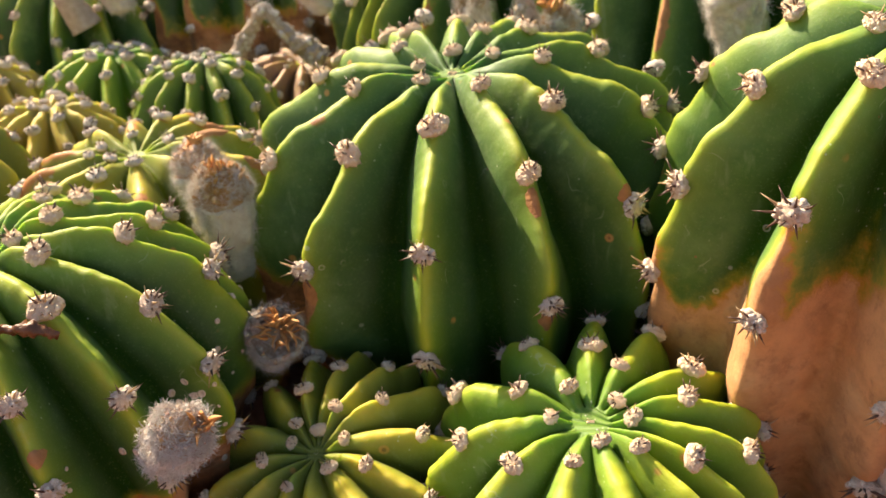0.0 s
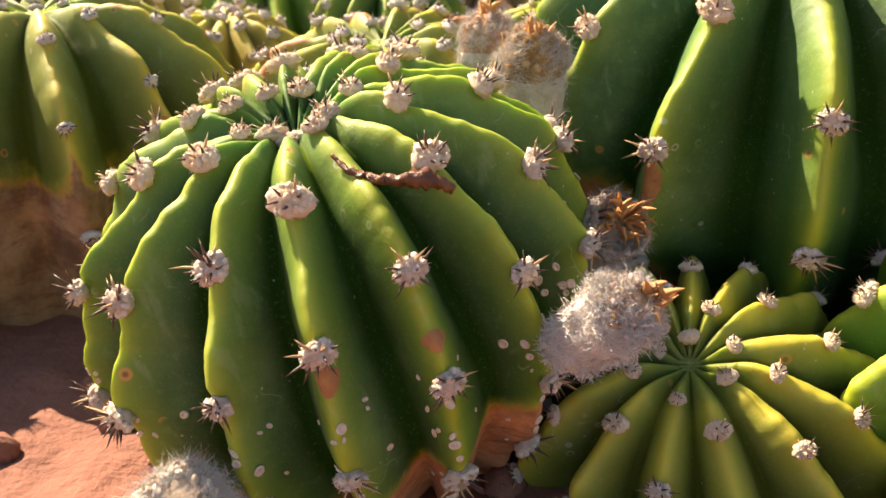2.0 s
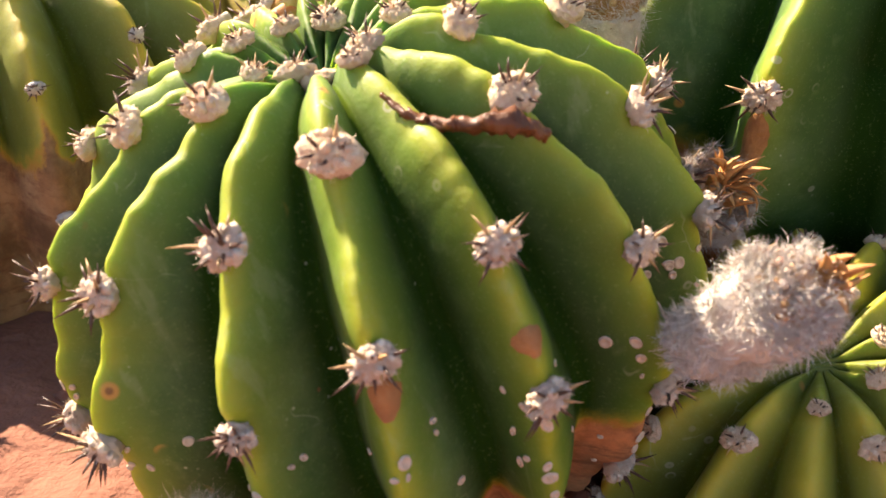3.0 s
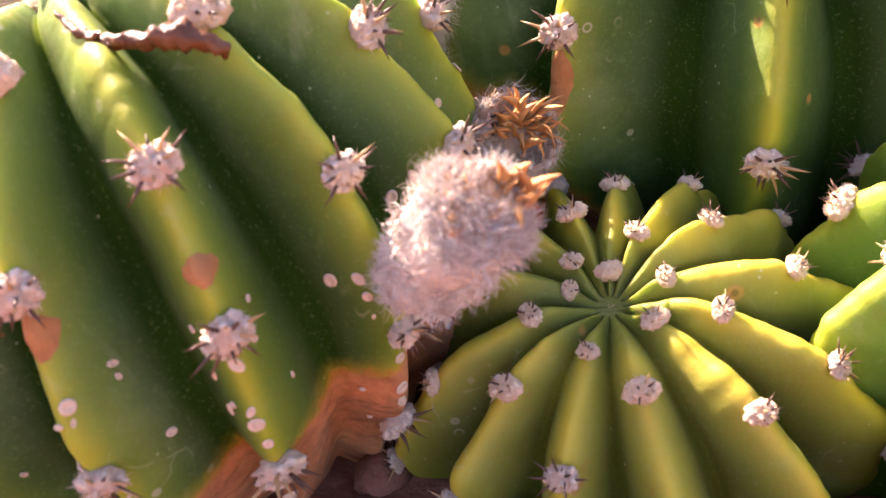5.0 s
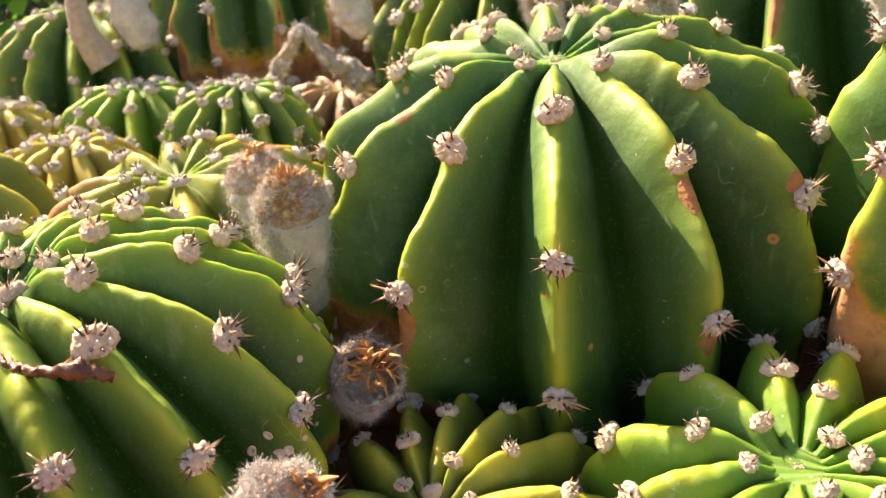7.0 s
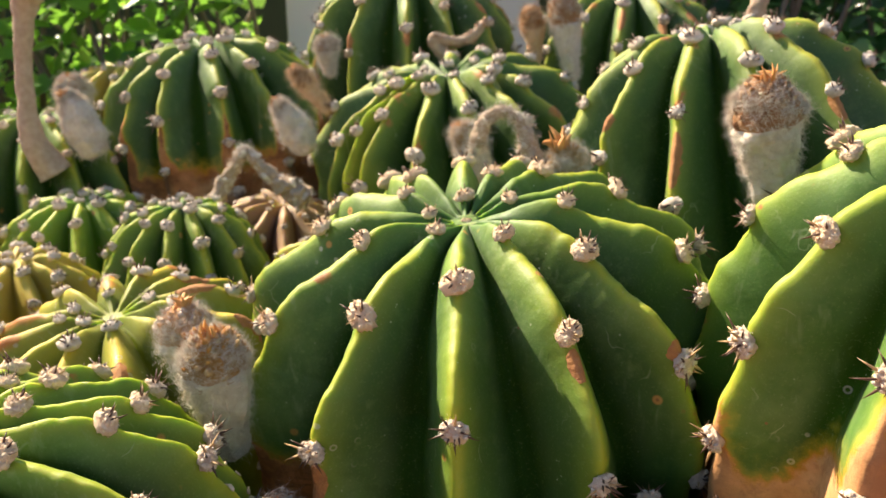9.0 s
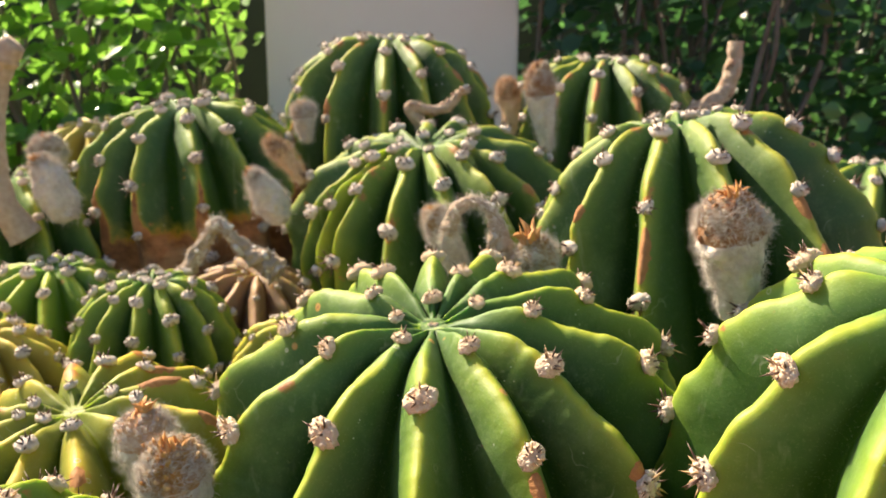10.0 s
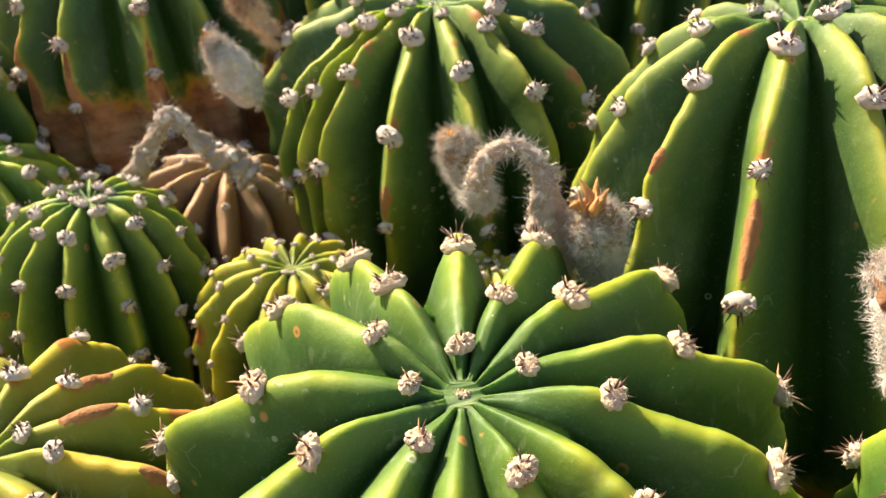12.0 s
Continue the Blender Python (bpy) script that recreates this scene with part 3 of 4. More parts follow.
# ---- woolly dried flowers and fruits ----
def dried_flower(label, foot, head, width, fur=FUR, crown_fur=None, hairs=5200, seed=1, hair_len=0.0042, tip=0.3, crown=0.62, narrow=0.62, belly=False, thick=1.0, open_cup=False, aside=0.1):
    """A withered flower from foot to head: a woolly tube that widens upwards, a crown of dry woolly scales and a papery tip of dried petals.
    open_cup: the crown has broken open and shows the petals inside; aside: how far the tip stands off the axis."""
    rng = random.Random(seed)
    crown_fur = crown_fur or CROWN_TAN
    thing = new("dried_flower")
    tagged(thing, label, "dried flower", "withered flowers")
    way = Vector(head) - Vector(foot)
    length = way.length
    thing.matrix_world = Matrix.Translation(foot) @ frame_of(way, rng.uniform(0, 6))
    m = 44

    def prof(t):
        r = narrow + (1 - narrow) * (math.sin(math.pi * min(1.0, t * 0.9 + 0.1)) if belly else min(1.0, t / 0.62) ** 1.2)
        if t > 0.70:
            r *= math.sqrt(max(0.0, 1 - ((t - 0.70) / 0.31) ** 2))
        if t < 0.06:
            r *= 0.6 + 0.4 * t / 0.06
        return 0.5 * width * r

    def spot(t, a, k=1.0):
        d = Vector((math.cos(a) * 1.5, math.sin(a) * 1.5, t * length / width * 3 + seed))
        r = prof(t) * k * (1 + 0.20 * noise.noise(d) + 0.13 * noise.noise(d * 2.6) + 0.06 * noise.noise(d * 6.1))
        z = t * length
        if open_cup and t > 0.72:
            z -= (t - 0.72) * 1.7 * length
        return Vector((r * math.cos(a), r * math.sin(a), z))

    def shell(t0, t1, rows, k):
        v, f = [], []
        for i in range(rows + 1):
            for j in range(m):
                v.append(spot(t0 + (t1 - t0) * i / rows, 2 * math.pi * j / m, k))
        for i in range(rows):
            for j in range(m):
                f.append((i * m + j, i * m + (j + 1) % m, (i + 1) * m + (j + 1) % m, (i + 1) * m + j))
        f.append(tuple(reversed(range(m))))
        f.append(tuple(rows * m + j for j in range(m)))
        return v, f

    # the tube: felt under locks of long combed hairs
    v, f = shell(0.0, crown + 0.02, 26, 0.88)
    locks = int(46 * length / width) + 20
    for _ in range(locks):
        t, a = rng.uniform(0.02, crown + 0.10), rng.uniform(0, 6.283)
        up = rng.choice((-1.0, -0.7, 0.9, 0.5)) + rng.gauss(0, 0.35)
        lay = Vector((-math.sin(a) * rng.gauss(0, 0.7) + 0.35 * math.cos(a), math.cos(a) * rng.gauss(0, 0.7) + 0.35 * math.sin(a), up))
        for _ in range(max(8, int(0.55 * hairs / locks))):
            t2, a2 = min(0.97, max(0.0, t + rng.gauss(0, 0.045))), a + rng.gauss(0, 0.20)
            hair(v, f, spot(t2, a2, rng.uniform(0.86, 0.98)), lay + Vector((rng.gauss(0, 0.25), rng.gauss(0, 0.25), rng.gauss(0, 0.25))), rng.uniform(0.9, 2.0) * hair_len, 0.000085 * thick, rng, 1.1)
    for _ in range(hairs // 14):
        t, a = rng.uniform(0.0, crown + 0.12), rng.uniform(0, 6.283)
        out = Vector((math.cos(a), math.sin(a), rng.uniform(-1.0, 0.9))) + Vector((rng.gauss(0, 0.6), rng.gauss(0, 0.6), rng.gauss(0, 0.5)))
        hair(v, f, spot(t, a, 0.90), out, rng.uniform(0.4, 1.0) * hair_len, 0.00007 * thick, rng, 2.2)
    child("woolly_tube", mesh_from("woolly_tube", v, f, fur), thing)

    # the crown: overlapping woolly scales in spirals, fine hairs between them
    v, f = shell(crown - 0.02, 0.995, 16, 0.86)
    count = 66
    for i in range(count):
        t = crown + (0.992 - crown) * ((i + 0.5) / count) ** 0.6
        a = i * 2.39996 + rng.gauss(0, 0.12)
        p, r = spot(t, a, 0.90), width * rng.uniform(0.026, 0.058)
        out = Vector((math.cos(a), math.sin(a), 0.25 + 1.3 * max(0.0, t - 0.7))).normalized()
        turn = frame_of(out + Vector((0, 0, 0.9)) + Vector((rng.gauss(0, 0.25), rng.gauss(0, 0.25), 0)), rng.uniform(-0.4, 0.4))
        bv, bf = blob(rng, r, r * rng.uniform(0.6, 0.9), r * rng.uniform(0.9, 1.5), 0.6, 6, 8, rng.uniform(0, 90), 2.0)
        o = len(v)
        v += [p + turn @ Vector(q) for q in bv]
        f += [tuple(o + n for n in face) for face in bf]
        for _ in range(max(12, hairs // 150)):
            d = Vector((rng.gauss(0, 1), rng.gauss(0, 1), rng.gauss(0, 1))).normalized()
            lie = d - out * d.dot(out) * 0.85 + Vector((0, 0, rng.uniform(-0.5, 0.3)))
            hair(v, f, p + d * r * 0.8, lie, rng.uniform(0.5, 1.3) * hair_len, 0.00009 * thick, rng, 1.5)
    child("scaly_crown", mesh_from("scaly_crown", v, f, crown_fur), thing, None, "crown of dry woolly scales")
    v, f = [], []
    for _ in range(64):   # matted locks that lie round the crown
        t0, a0 = crown - 0.06 + (1.05 - crown) * rng.random() ** 0.6, rng.uniform(0, 6.283)
        side, rise = rng.choice((-1, 1)), rng.uniform(-0.7, 0.8)
        for _ in range(int(hairs * 0.009)):
            t, a = t0 + rng.gauss(0, 0.03), a0 + rng.gauss(0, 0.16)
            round_way = Vector((-math.sin(a) * side, math.cos(a) * side, rise + rng.gauss(0, 0.2))) + Vector((math.cos(a), math.sin(a), 0)) * rng.uniform(-0.3, 0.2)
            hair(v, f, spot(min(t, 0.993), a, 0.98), round_way, rng.uniform(0.9, 2.2) * hair_len, 0.00008 * thick, rng, 1.3)
    tagged(child("crown_wool", mesh_from("crown_wool", v, f, fur), thing), kind="stuff")
    v, f = [], []
    for _ in range(26):
        a, t = rng.uniform(0, 6.283), rng.uniform(crown - 0.15, 0.97)
        d = Vector((math.cos(a) * 0.9, math.sin(a) * 0.9, rng.uniform(0.2, 1.2)))
        needle(v, f, spot(t, a, 0.9), d, rng.uniform(0.6, 1.3) * hair_len, 0.00020, 3, Vector((rng.gauss(0, 1), rng.gauss(0, 1), 0)) * 0.001)
    tagged(child("bristles", mesh_from("bristles", v, f, SPINE_PALE), thing), kind="stuff")
    if tip > 0:
        v, f = [], []
        lean_a = rng.uniform(0, 6.283)
        top = Vector((math.cos(lean_a) * aside * width, math.sin(lean_a) * aside * width, length * (0.72 if open_cup else 0.93)))
        for i in range(40 if open_cup else 15):
            a = i * 2.39996 + rng.gauss(0, 0.3)
            spread = rng.uniform(0.1, 1.3) if open_cup else 0.05 + 0.20 * rng.random()
            d = Vector((math.cos(a) * spread, math.sin(a) * spread, 1))
            size = rng.uniform(0.6, 1.25) * tip * width
            petal(v, f, top + Vector((math.cos(a), math.sin(a), 0)) * (rng.uniform(0, 0.28) if open_cup else 0.09) * width, d, size, size * (0.13 if open_cup else 0.16), rng)
        child("dry_tip", mesh_from("dry_tip", v, f, HUSK), thing, None, "orange-brown papery tip of dried petals")
    return thing


def petal(v, f, base, direction, length, width, rng):
    """A narrow dried petal, folded along its middle and curling at the end."""
    d = direction.normalized()
    side = d.cross(Vector((rng.gauss(0, 1), rng.gauss(0, 1), rng.gauss(0, 1)))).normalized()
    p, o, curl = base.copy(), len(v), Vector((rng.gauss(0, 1), rng.gauss(0, 1), rng.gauss(0, 1))) * 0.22
    for i in range(6):
        w = width * (0.75, 1.0, 0.95, 0.7, 0.4, 0.05)[i]
        fold = side.cross(d) * w * 0.55
        v += [p - side * w + fold, p - fold * 0.4, p + side * w + fold, p + fold * 1.3]
        d = (d + curl * (0.4 + 0.25 * i)).normalized()
        side = (side - d * side.dot(d)).normalized()
        p = p + d * length / 5
    for i in range(5):
        for j in range(4):
            f.append((o + 4 * i + j, o + 4 * i + (j + 1) % 4, o + 4 * i + 4 + (j + 1) % 4, o + 4 * i + 4 + j))


def tufts(v, f, spots, size, rng, hairs=14, hair_len=0.005, comb=0.0, thin=0.00009):
    """Locks of wool set on the given places, each a place and an outward way; comb lays the hairs down."""
    for p, out in spots:
        r = size * rng.uniform(0.5, 1.2)
        turn = frame_of(out + Vector((rng.gauss(0, 0.3), rng.gauss(0, 0.3), rng.gauss(0, 0.3))), rng.uniform(0, 6))
        bv, bf = blob(rng, r * rng.uniform(0.8, 1.4), r, r * 0.42, 0.5, 4, 7, rng.uniform(0, 90), 2.2)
        o = len(v)
        v += [p + turn @ Vector(q) for q in bv]
        f += [tuple(o + i for i in face) for face in bf]
        lay = (out.normalized() + Vector((rng.gauss(0, 0.5), rng.gauss(0, 0.5), rng.gauss(0, 0.5) - comb))).normalized()
        for _ in range(hairs):
            d = (lay * 0.8 + Vector((rng.gauss(0, 1), rng.gauss(0, 1), rng.gauss(0, 1))) * 0.9).normalized()
            q = Vector((rng.gauss(0, 0.6), rng.gauss(0, 0.6), rng.gauss(0, 0.6))) * r
            hair(v, f, p + q, d, hair_len * rng.uniform(0.4, 1.1), thin, rng, 2.0)


def tube(path, radii, sides=10, lump=0.15, seed=0.0):
    v, f = [], []
    P = [Vector(p) for p in path]
    fine, rr = [], []
    steps = 9
    for i in range(len(P) - 1):
        p0, p1, p2, p3 = P[max(i - 1, 0)], P[i], P[i + 1], P[min(i + 2, len(P) - 1)]
        for k in range(steps):
            t = k / steps
            fine.append(0.5 * ((2 * p1) + (p2 - p0) * t + (2 * p0 - 5 * p1 + 4 * p2 - p3) * t * t + (3 * p1 - p0 - 3 * p2 + p3) * t ** 3))
            rr.append(radii[i] * (1 - t) + radii[i + 1] * t)
    fine.append(P[-1])
    rr.append(radii[-1])
    u = (fine[1] - fine[0]).orthogonal().normalized()
    for i, p in enumerate(fine):
        d = (fine[min(i + 1, len(fine) - 1)] - fine[max(i - 1, 0)]).normalized()
        u = (u - d * u.dot(d)).normalized()
        w = d.cross(u)
        for j in range(sides):
            a = 2 * math.pi * j / sides
            q = p + (u * math.cos(a) + w * math.sin(a)) * rr[i] * (1 + lump * noise.noise(Vector((math.cos(a) * 1.5, math.sin(a) * 1.5, i * 0.35 + seed))) + 0.35 * lump * noise.noise(Vector((math.cos(a) * 3.5, math.sin(a) * 3.5, i * 0.9 + seed))))
            v.append(q)
    for i in range(len(fine) - 1):
        for j in range(sides):
            f.append((i * sides + j, i * sides + (j + 1) % sides, (i + 1) * sides + (j + 1) % sides, (i + 1) * sides + j))
    f.append(tuple(reversed(range(sides))))
    f.append(tuple((len(fine) - 1) * sides + j for j in range(sides)))
    return v, f, fine, rr


def dried_stalk(label, path, radii, fur, hairs=500, hair_len=0.005, seed=1, clumps=40, lock=0.0040, bare=1.0, lump=0.35):
    """A long withered flower tube, with its remaining wool."""
    rng = random.Random(seed)
    o = Vector(path[0])
    thing = new("dried_flower_stalk")
    thing.location = o
    tagged(thing, label, "dried flower", "withered flowers")
    v, f, fine, rr = tube([Vector(p) - o for p in path], radii, 20, lump, seed)
    child("tube", mesh_from("tube", v, f, STALK), thing)
    v, f = [], []
    places = []
    for _ in range(clumps):
        i = int(len(fine) * rng.random() ** bare)
        d = Vector((rng.gauss(0, 1), rng.gauss(0, 1), rng.gauss(0, 1))).normalized()
        places.append((fine[i] + d * rr[i] * 0.95, d))
    tufts(v, f, places, lock, rng, 16, hair_len, 0.0, 0.00026)
    for _ in range(hairs):
        i = rng.randrange(len(fine))
        d = Vector((rng.gauss(0, 1), rng.gauss(0, 1), rng.gauss(0, 1))).normalized()
        hair(v, f, fine[i] + d * rr[i] * 0.8, d, hair_len * rng.uniform(0.5, 1.3), 0.00024, rng, 1.4)
    child("wool", mesh_from("wool", v, f, fur), thing)
    return thing


# ---- setting ----
def ground():
    n = 150
    xs = np.concatenate([-np.geomspace(40, 0.72, 14), np.linspace(-0.7, 0.7, n), np.geomspace(0.72, 40, 14)])
    ys = np.concatenate([-np.geomspace(40, 0.32, 14), np.linspace(-0.3, 1.5, n), np.geomspace(1.52, 60, 14)])
    v, f = [], []
    for y in ys:
        for x in xs:
            near = 1.0 if abs(x) < 0.8 and -0.4 < y < 1.6 else 0.0
            z = near * (0.010 * noise.noise(Vector((x * 7, y * 7, 0))) + 0.007 * noise.noise(Vector((x * 31, y * 31, 5))) + 0.003 * noise.noise(Vector((x * 90, y * 90, 9))))
            v.append((x, y, z))
    w = len(xs)
    for i in range(len(ys) - 1):
        for j in range(w - 1):
            f.append((i * w + j, i * w + j + 1, (i + 1) * w + j + 1, (i + 1) * w + j))
    ob = new("ground", mesh_from("ground", v, f, SOIL))
    return tagged(ob, "reddish brown dry soil of the cactus bed", "soil", "", "structure")


ground()

def clods():
    rng = random.Random(71)
    v, f = [], []
    for _ in range(420):
        x, y = rng.uniform(-0.55, 0.45), rng.uniform(0.12, 1.25)
        r = rng.uniform(0.002, 0.007) if rng.random() < 0.85 else rng.uniform(0.007, 0.014)
        bv, bf = blob(rng, r, r * rng.uniform(0.7, 1.0), r * 0.7, 0.5, 6, 8, rng.uniform(0, 50), 1.8)
        z = 0.010 * noise.noise(Vector((x * 7, y * 7, 0))) + 0.007 * noise.noise(Vector((x * 31, y * 31, 5)))
        o = len(v)
        v += [(p[0] + x, p[1] + y, p[2] + z + r * 0.3) for p in bv]
        f += [tuple(o + i for i in face) for face in bf]
    ob = new("soil_crumbs", mesh_from("soil_crumbs", v, f, SOIL))
    tagged(ob, "crumbs and clods of dry red soil", "soil", "", "stuff")


clods()

GROUP = "globe cacti of the bed"
cactus("large green globe cactus with thirteen deep yellow-edged ribs", (0.0021, 0.4729, 0.2287), 0.1375, 0.0975, (-7.6, -13.5), 13, -101.5, SKIN_FRONT, seed=3, spacing=0.46, scars=((1, 0.80, 0.91), (1, 1.26, 1.36), (2, 0.93, 1.0), (12, 1.14, 1.34), (0, 1.62, 1.72)), cork=0.02, cork_lean=31.0, cork_dir=-178.0, areole=1.10, group=GROUP, rows=120, across=20, apart=True, depth=0.34, plump=0.7, taper=0.34,
       marks=((0, -100, -3, 0.48, 0.97, 1.4), (1, -73, -5, 0.28, 0.76, 1.23), (2, -50, -2, 0.52, 1.01), (3, -20, 0, 0.35, 0.8), (4, 6, -1, 0.14, 0.58, 1.03), (5, 35, 1, 0.38, 0.87), (6, 63, 2, 0.28, 0.68), (7, 85, 3, 0.09, 0.54), (8, 114, 3, 0.39, 0.68), (9, 137, 1, 0.25, 0.69), (10, 168, -2, 0.1, 0.53, 1), (11, -158, -1, 0.37, 0.82), (12, -128, -6, 0.18, 0.65, 1.09)))
cactus("green globe cactus with woolly cushions and corky foot", (-0.2198, 0.3441, 0.1615), 0.1043, 0.0866, (-13.8, -13.2), 17, -83, SKIN_FRONT, seed=5, scars=((0, 1.08, 1.18), (1, 1.10, 1.17), (1, 1.28, 1.34)), cork=0.22, cork_lean=0.6, cork_dir=-40.0, spots=320,
       areole=1.05, group=GROUP, rows=120, across=20, first=0.2, spacing=0.46, apart=True, depth=0.29, plump=0.6, dip=0.21, taper=0.51,
       marks=((0, -82, -5, 0.58, 1.04), (1, -61, -6, 0.28, 0.91, 1.27), (2, -40, -3, 0.66, 1.12), (3, -18, 0, 0.43, 0.94, 1.29), (4, 6, 4, 0.69, 1.11, 1.5), (5, 20, -0, 0.39, 0.82, 1.15), (6, 40, 0, 0.55), (13, 173, 0, 0.33, 0.79), (14, -151, -0, 0.15, 0.51, 0.97), (15, -129, -6, 0.35, 0.88, 1.29), (16, -103, -2, 0.12, 0.75, 1.15)))
cactus("small yellow-green globe cactus among larger ones", (-0.0640, 0.3270, 0.0720), 0.0776, 0.0612, (-14.1, -23.2), 13, -62, SKIN_YELLOW, seed=7, depth=0.52,
       group=GROUP, areole=0.72, plump=1.7, rows=100, across=18, first=0.16, spacing=0.5, apart=True, dip=0.2, taper=0.17,
       marks=((0, -58, -1, 0.22, 0.68), (1, -32, 2, 0.4, 0.82), (2, -3, 1, 0.19, 0.67), (3, 27, 0, 0.5), (4, 50, -2, 0.26, 0.75), (5, 74, 0, 0.6), (6, 96, 0, 0.38), (7, 119, 0, 0.17), (9, -169, 0, 0.27), (10, -144, 0, 0.52), (11, -116, -2, 0.28, 0.72), (12, -89, 0, 0.44)))
cactus("bright green globe cactus with open star-like crown", (0.0624, 0.3072, 0.1028), 0.0788, 0.0648, (-9.7, -17.2), 13, -90, SKIN_BRIGHT, seed=8, depth=0.52,
       group=GROUP, areole=0.9, shape=3.0, plump=1.7, rows=100, across=18, first=0.22, spacing=0.5, apart=True, dip=0.2, taper=0.17,
       marks=((0, -82, 0, 0.12), (1, -54, 0, 0.27), (2, -39, 0, 0.52), (3, -20, 0, 0.15, 0.79), (4, 1, -0, 0.45, 1.05), (5, 21, 0, 0.6), (6, 52, 3, 0.28, 0.81), (7, 78, 0, 0.39), (8, 114, 3, 0.14, 0.59), (9, 151, 0, 0.34, 0.79), (10, -179, 2, 0.14, 0.66), (11, -149, 0, 0.45), (12, -114, 0, 0.27)))
cactus("tall green globe cactus with rusty scarred ribs", (0.1951, 0.6583, 0.3238), 0.1384, 0.1980, (-8.9, 2.2), 13, -124, SKIN_SCARRED, seed=9, cork=0.30, spacing=0.44, cork_climb=0.14, scars=((0, 0.95, 1.22), (2, 0.86, 1.02), (12, 0.82, 0.92), (2, 1.15, 1.3), (11, 1.2, 1.3)), areole=1.2, depth=0.33, plump=0.7, group=GROUP, rows=110, across=18, taper=0.17,
       marks=((0, -123, -4, 0.38, 0.84, 1.28), (1, -95, 0, 0.64), (2, -70, -2, 0.41, 0.87), (3, -31, 0, 0.53, 0.78), (10, 150, 1, 0.55, 0.98), (11, 180, 2, 0.33, 0.74), (12, -151, -1, 0.55, 1.03)))
cactus("dark green globe cactus with yellow ribs", (0.0155, 0.8606, 0.2953), 0.1464, 0.0997, (-8.1, -10.4), 14, -136, SKIN_SCARRED, seed=10, cork=0.30, spacing=0.42, areole=1.3, cork_climb=0.16, scars=((2, 1.25, 1.42), (1, 1.2, 1.34), (3, 1.35, 1.5), (0, 1.1, 1.22)), depth=0.30, group=GROUP, rows=90, across=16, taper=0.17,
       marks=((0, -130, -4, 0.7, 1.15), (1, -108, -7, 0.45, 0.96, 1.43), (2, -85, 0, 0.69), (3, -64, 0, 0.87), (4, -48, 0, 0.37, 0.61), (12, -149, -0, 0.1, 0.49)))
cactus("dark green globe cactus with brown corky foot", (-0.2481, 1.0216, 0.3271), 0.1327, 0.1160, (-6.0, -7.0), 14, -109, SKIN, seed=11, cork=0.62, spacing=0.42, areole=1.3, cork_climb=0.16, scars=((0, 1.3, 1.5), (1, 1.35, 1.6), (13, 1.2, 1.36)),
       phases=((0, 0.26), (1, 0.79), (2, 0.38), (3, 0.12), (13, 0.74), (12, 0.07)), shifts=((1, 8), (2, 6), (3, 7)), depth=0.32, group=GROUP, rows=80, across=16)
cactus("large green globe cactus with a tan corky lower half", (0.1974, 0.3403, 0.2679), 0.1132, 0.1403, (-7.5, -17.1), 12, -173.1, SKIN_FLANK, seed=12, cork=0.385, cork_lean=0.9, cork_dir=-110.0, cork_climb=0.14, foot_depth=0.12, areole=1.15, depth=0.35, plump=0.7, group=GROUP, rows=110, across=20, apart=True, taper=0.42,
       marks=((0, -177, 1, 0.64, 1.11, 1.53), (1, -142, -0, 0.42, 0.93, 1.36, 1.85), (11, 144, 5, 0.91, 1.33)))
cactus("yellow-green globe cactus with rusty rib edges", (-0.2015, 0.5187, 0.1656), 0.1131, 0.0900, (-6.0, -11.0), 12, -70, SKIN_RUSTY, seed=13, cork=0.1, scars=((3, 0.28, 0.52), (2, 0.62, 0.85), (4, 0.35, 0.6), (1, 0.7, 0.95), (0, 0.5, 0.62)),
       phases=((0, 0.18), (1, 0.47), (2, 0.36), (3, 0.99), (4, 0.55), (9, 0.07)), group=GROUP, rows=90, across=16, areole=0.95)
cactus("small dark green globe cactus with crowded cushions", (-0.2133, 0.7398, 0.1873), 0.0719, 0.0900, (0.0, -3.0), 13, -90, SKIN, seed=14,
       group=GROUP, rows=70, across=12, spacing=0.46, areole=0.95)
cactus("green globe cactus in front of the grey wall", (-0.013, 1.09, 0.405), 0.135, 0.13, (0, -4), 14, -95, SKIN_SCARRED, seed=15, cork=0.2, cork_climb=0.14, scars=((0, 1.0, 1.2), (2, 0.8, 0.95), (13, 1.1, 1.25)),
       group=GROUP, rows=70, across=12, areole=1.2)
cactus("green globe cactus with brown scars before the hedge", (0.25, 1.06, 0.38), 0.125, 0.12, (0, -4), 14, -110, SKIN_SCARRED, seed=16, cork=0.3, cork_climb=0.14, scars=((0, 0.7, 0.95), (1, 0.75, 1.05), (2, 0.7, 0.9), (13, 0.9, 1.1)),
       group=GROUP, rows=70, across=12, areole=1.2)
cactus("green globe cactus with a brown corky foot under dried flowers", (-0.43, 0.99, 0.25), 0.115, 0.11, (0, -4), 14, -80, SKIN, seed=17, cork=0.55,
       group=GROUP, rows=60, across=12)
cactus("small yellow-green globe cactus beside larger ones", (-0.332, 0.835, 0.180), 0.085, 0.09, (0, -5), 12, -75, SKIN_BRIGHT, seed=18,
       group=GROUP, rows=60, across=12, areole=1.1)
cactus("ochre sunburnt globe cactus with crowded ribs", (-0.348, 0.72, 0.150), 0.078, 0.08, (0, -4), 13, -85, SKIN_OCHRE, seed=19,
       group=GROUP, rows=60, across=12, areole=1.0)
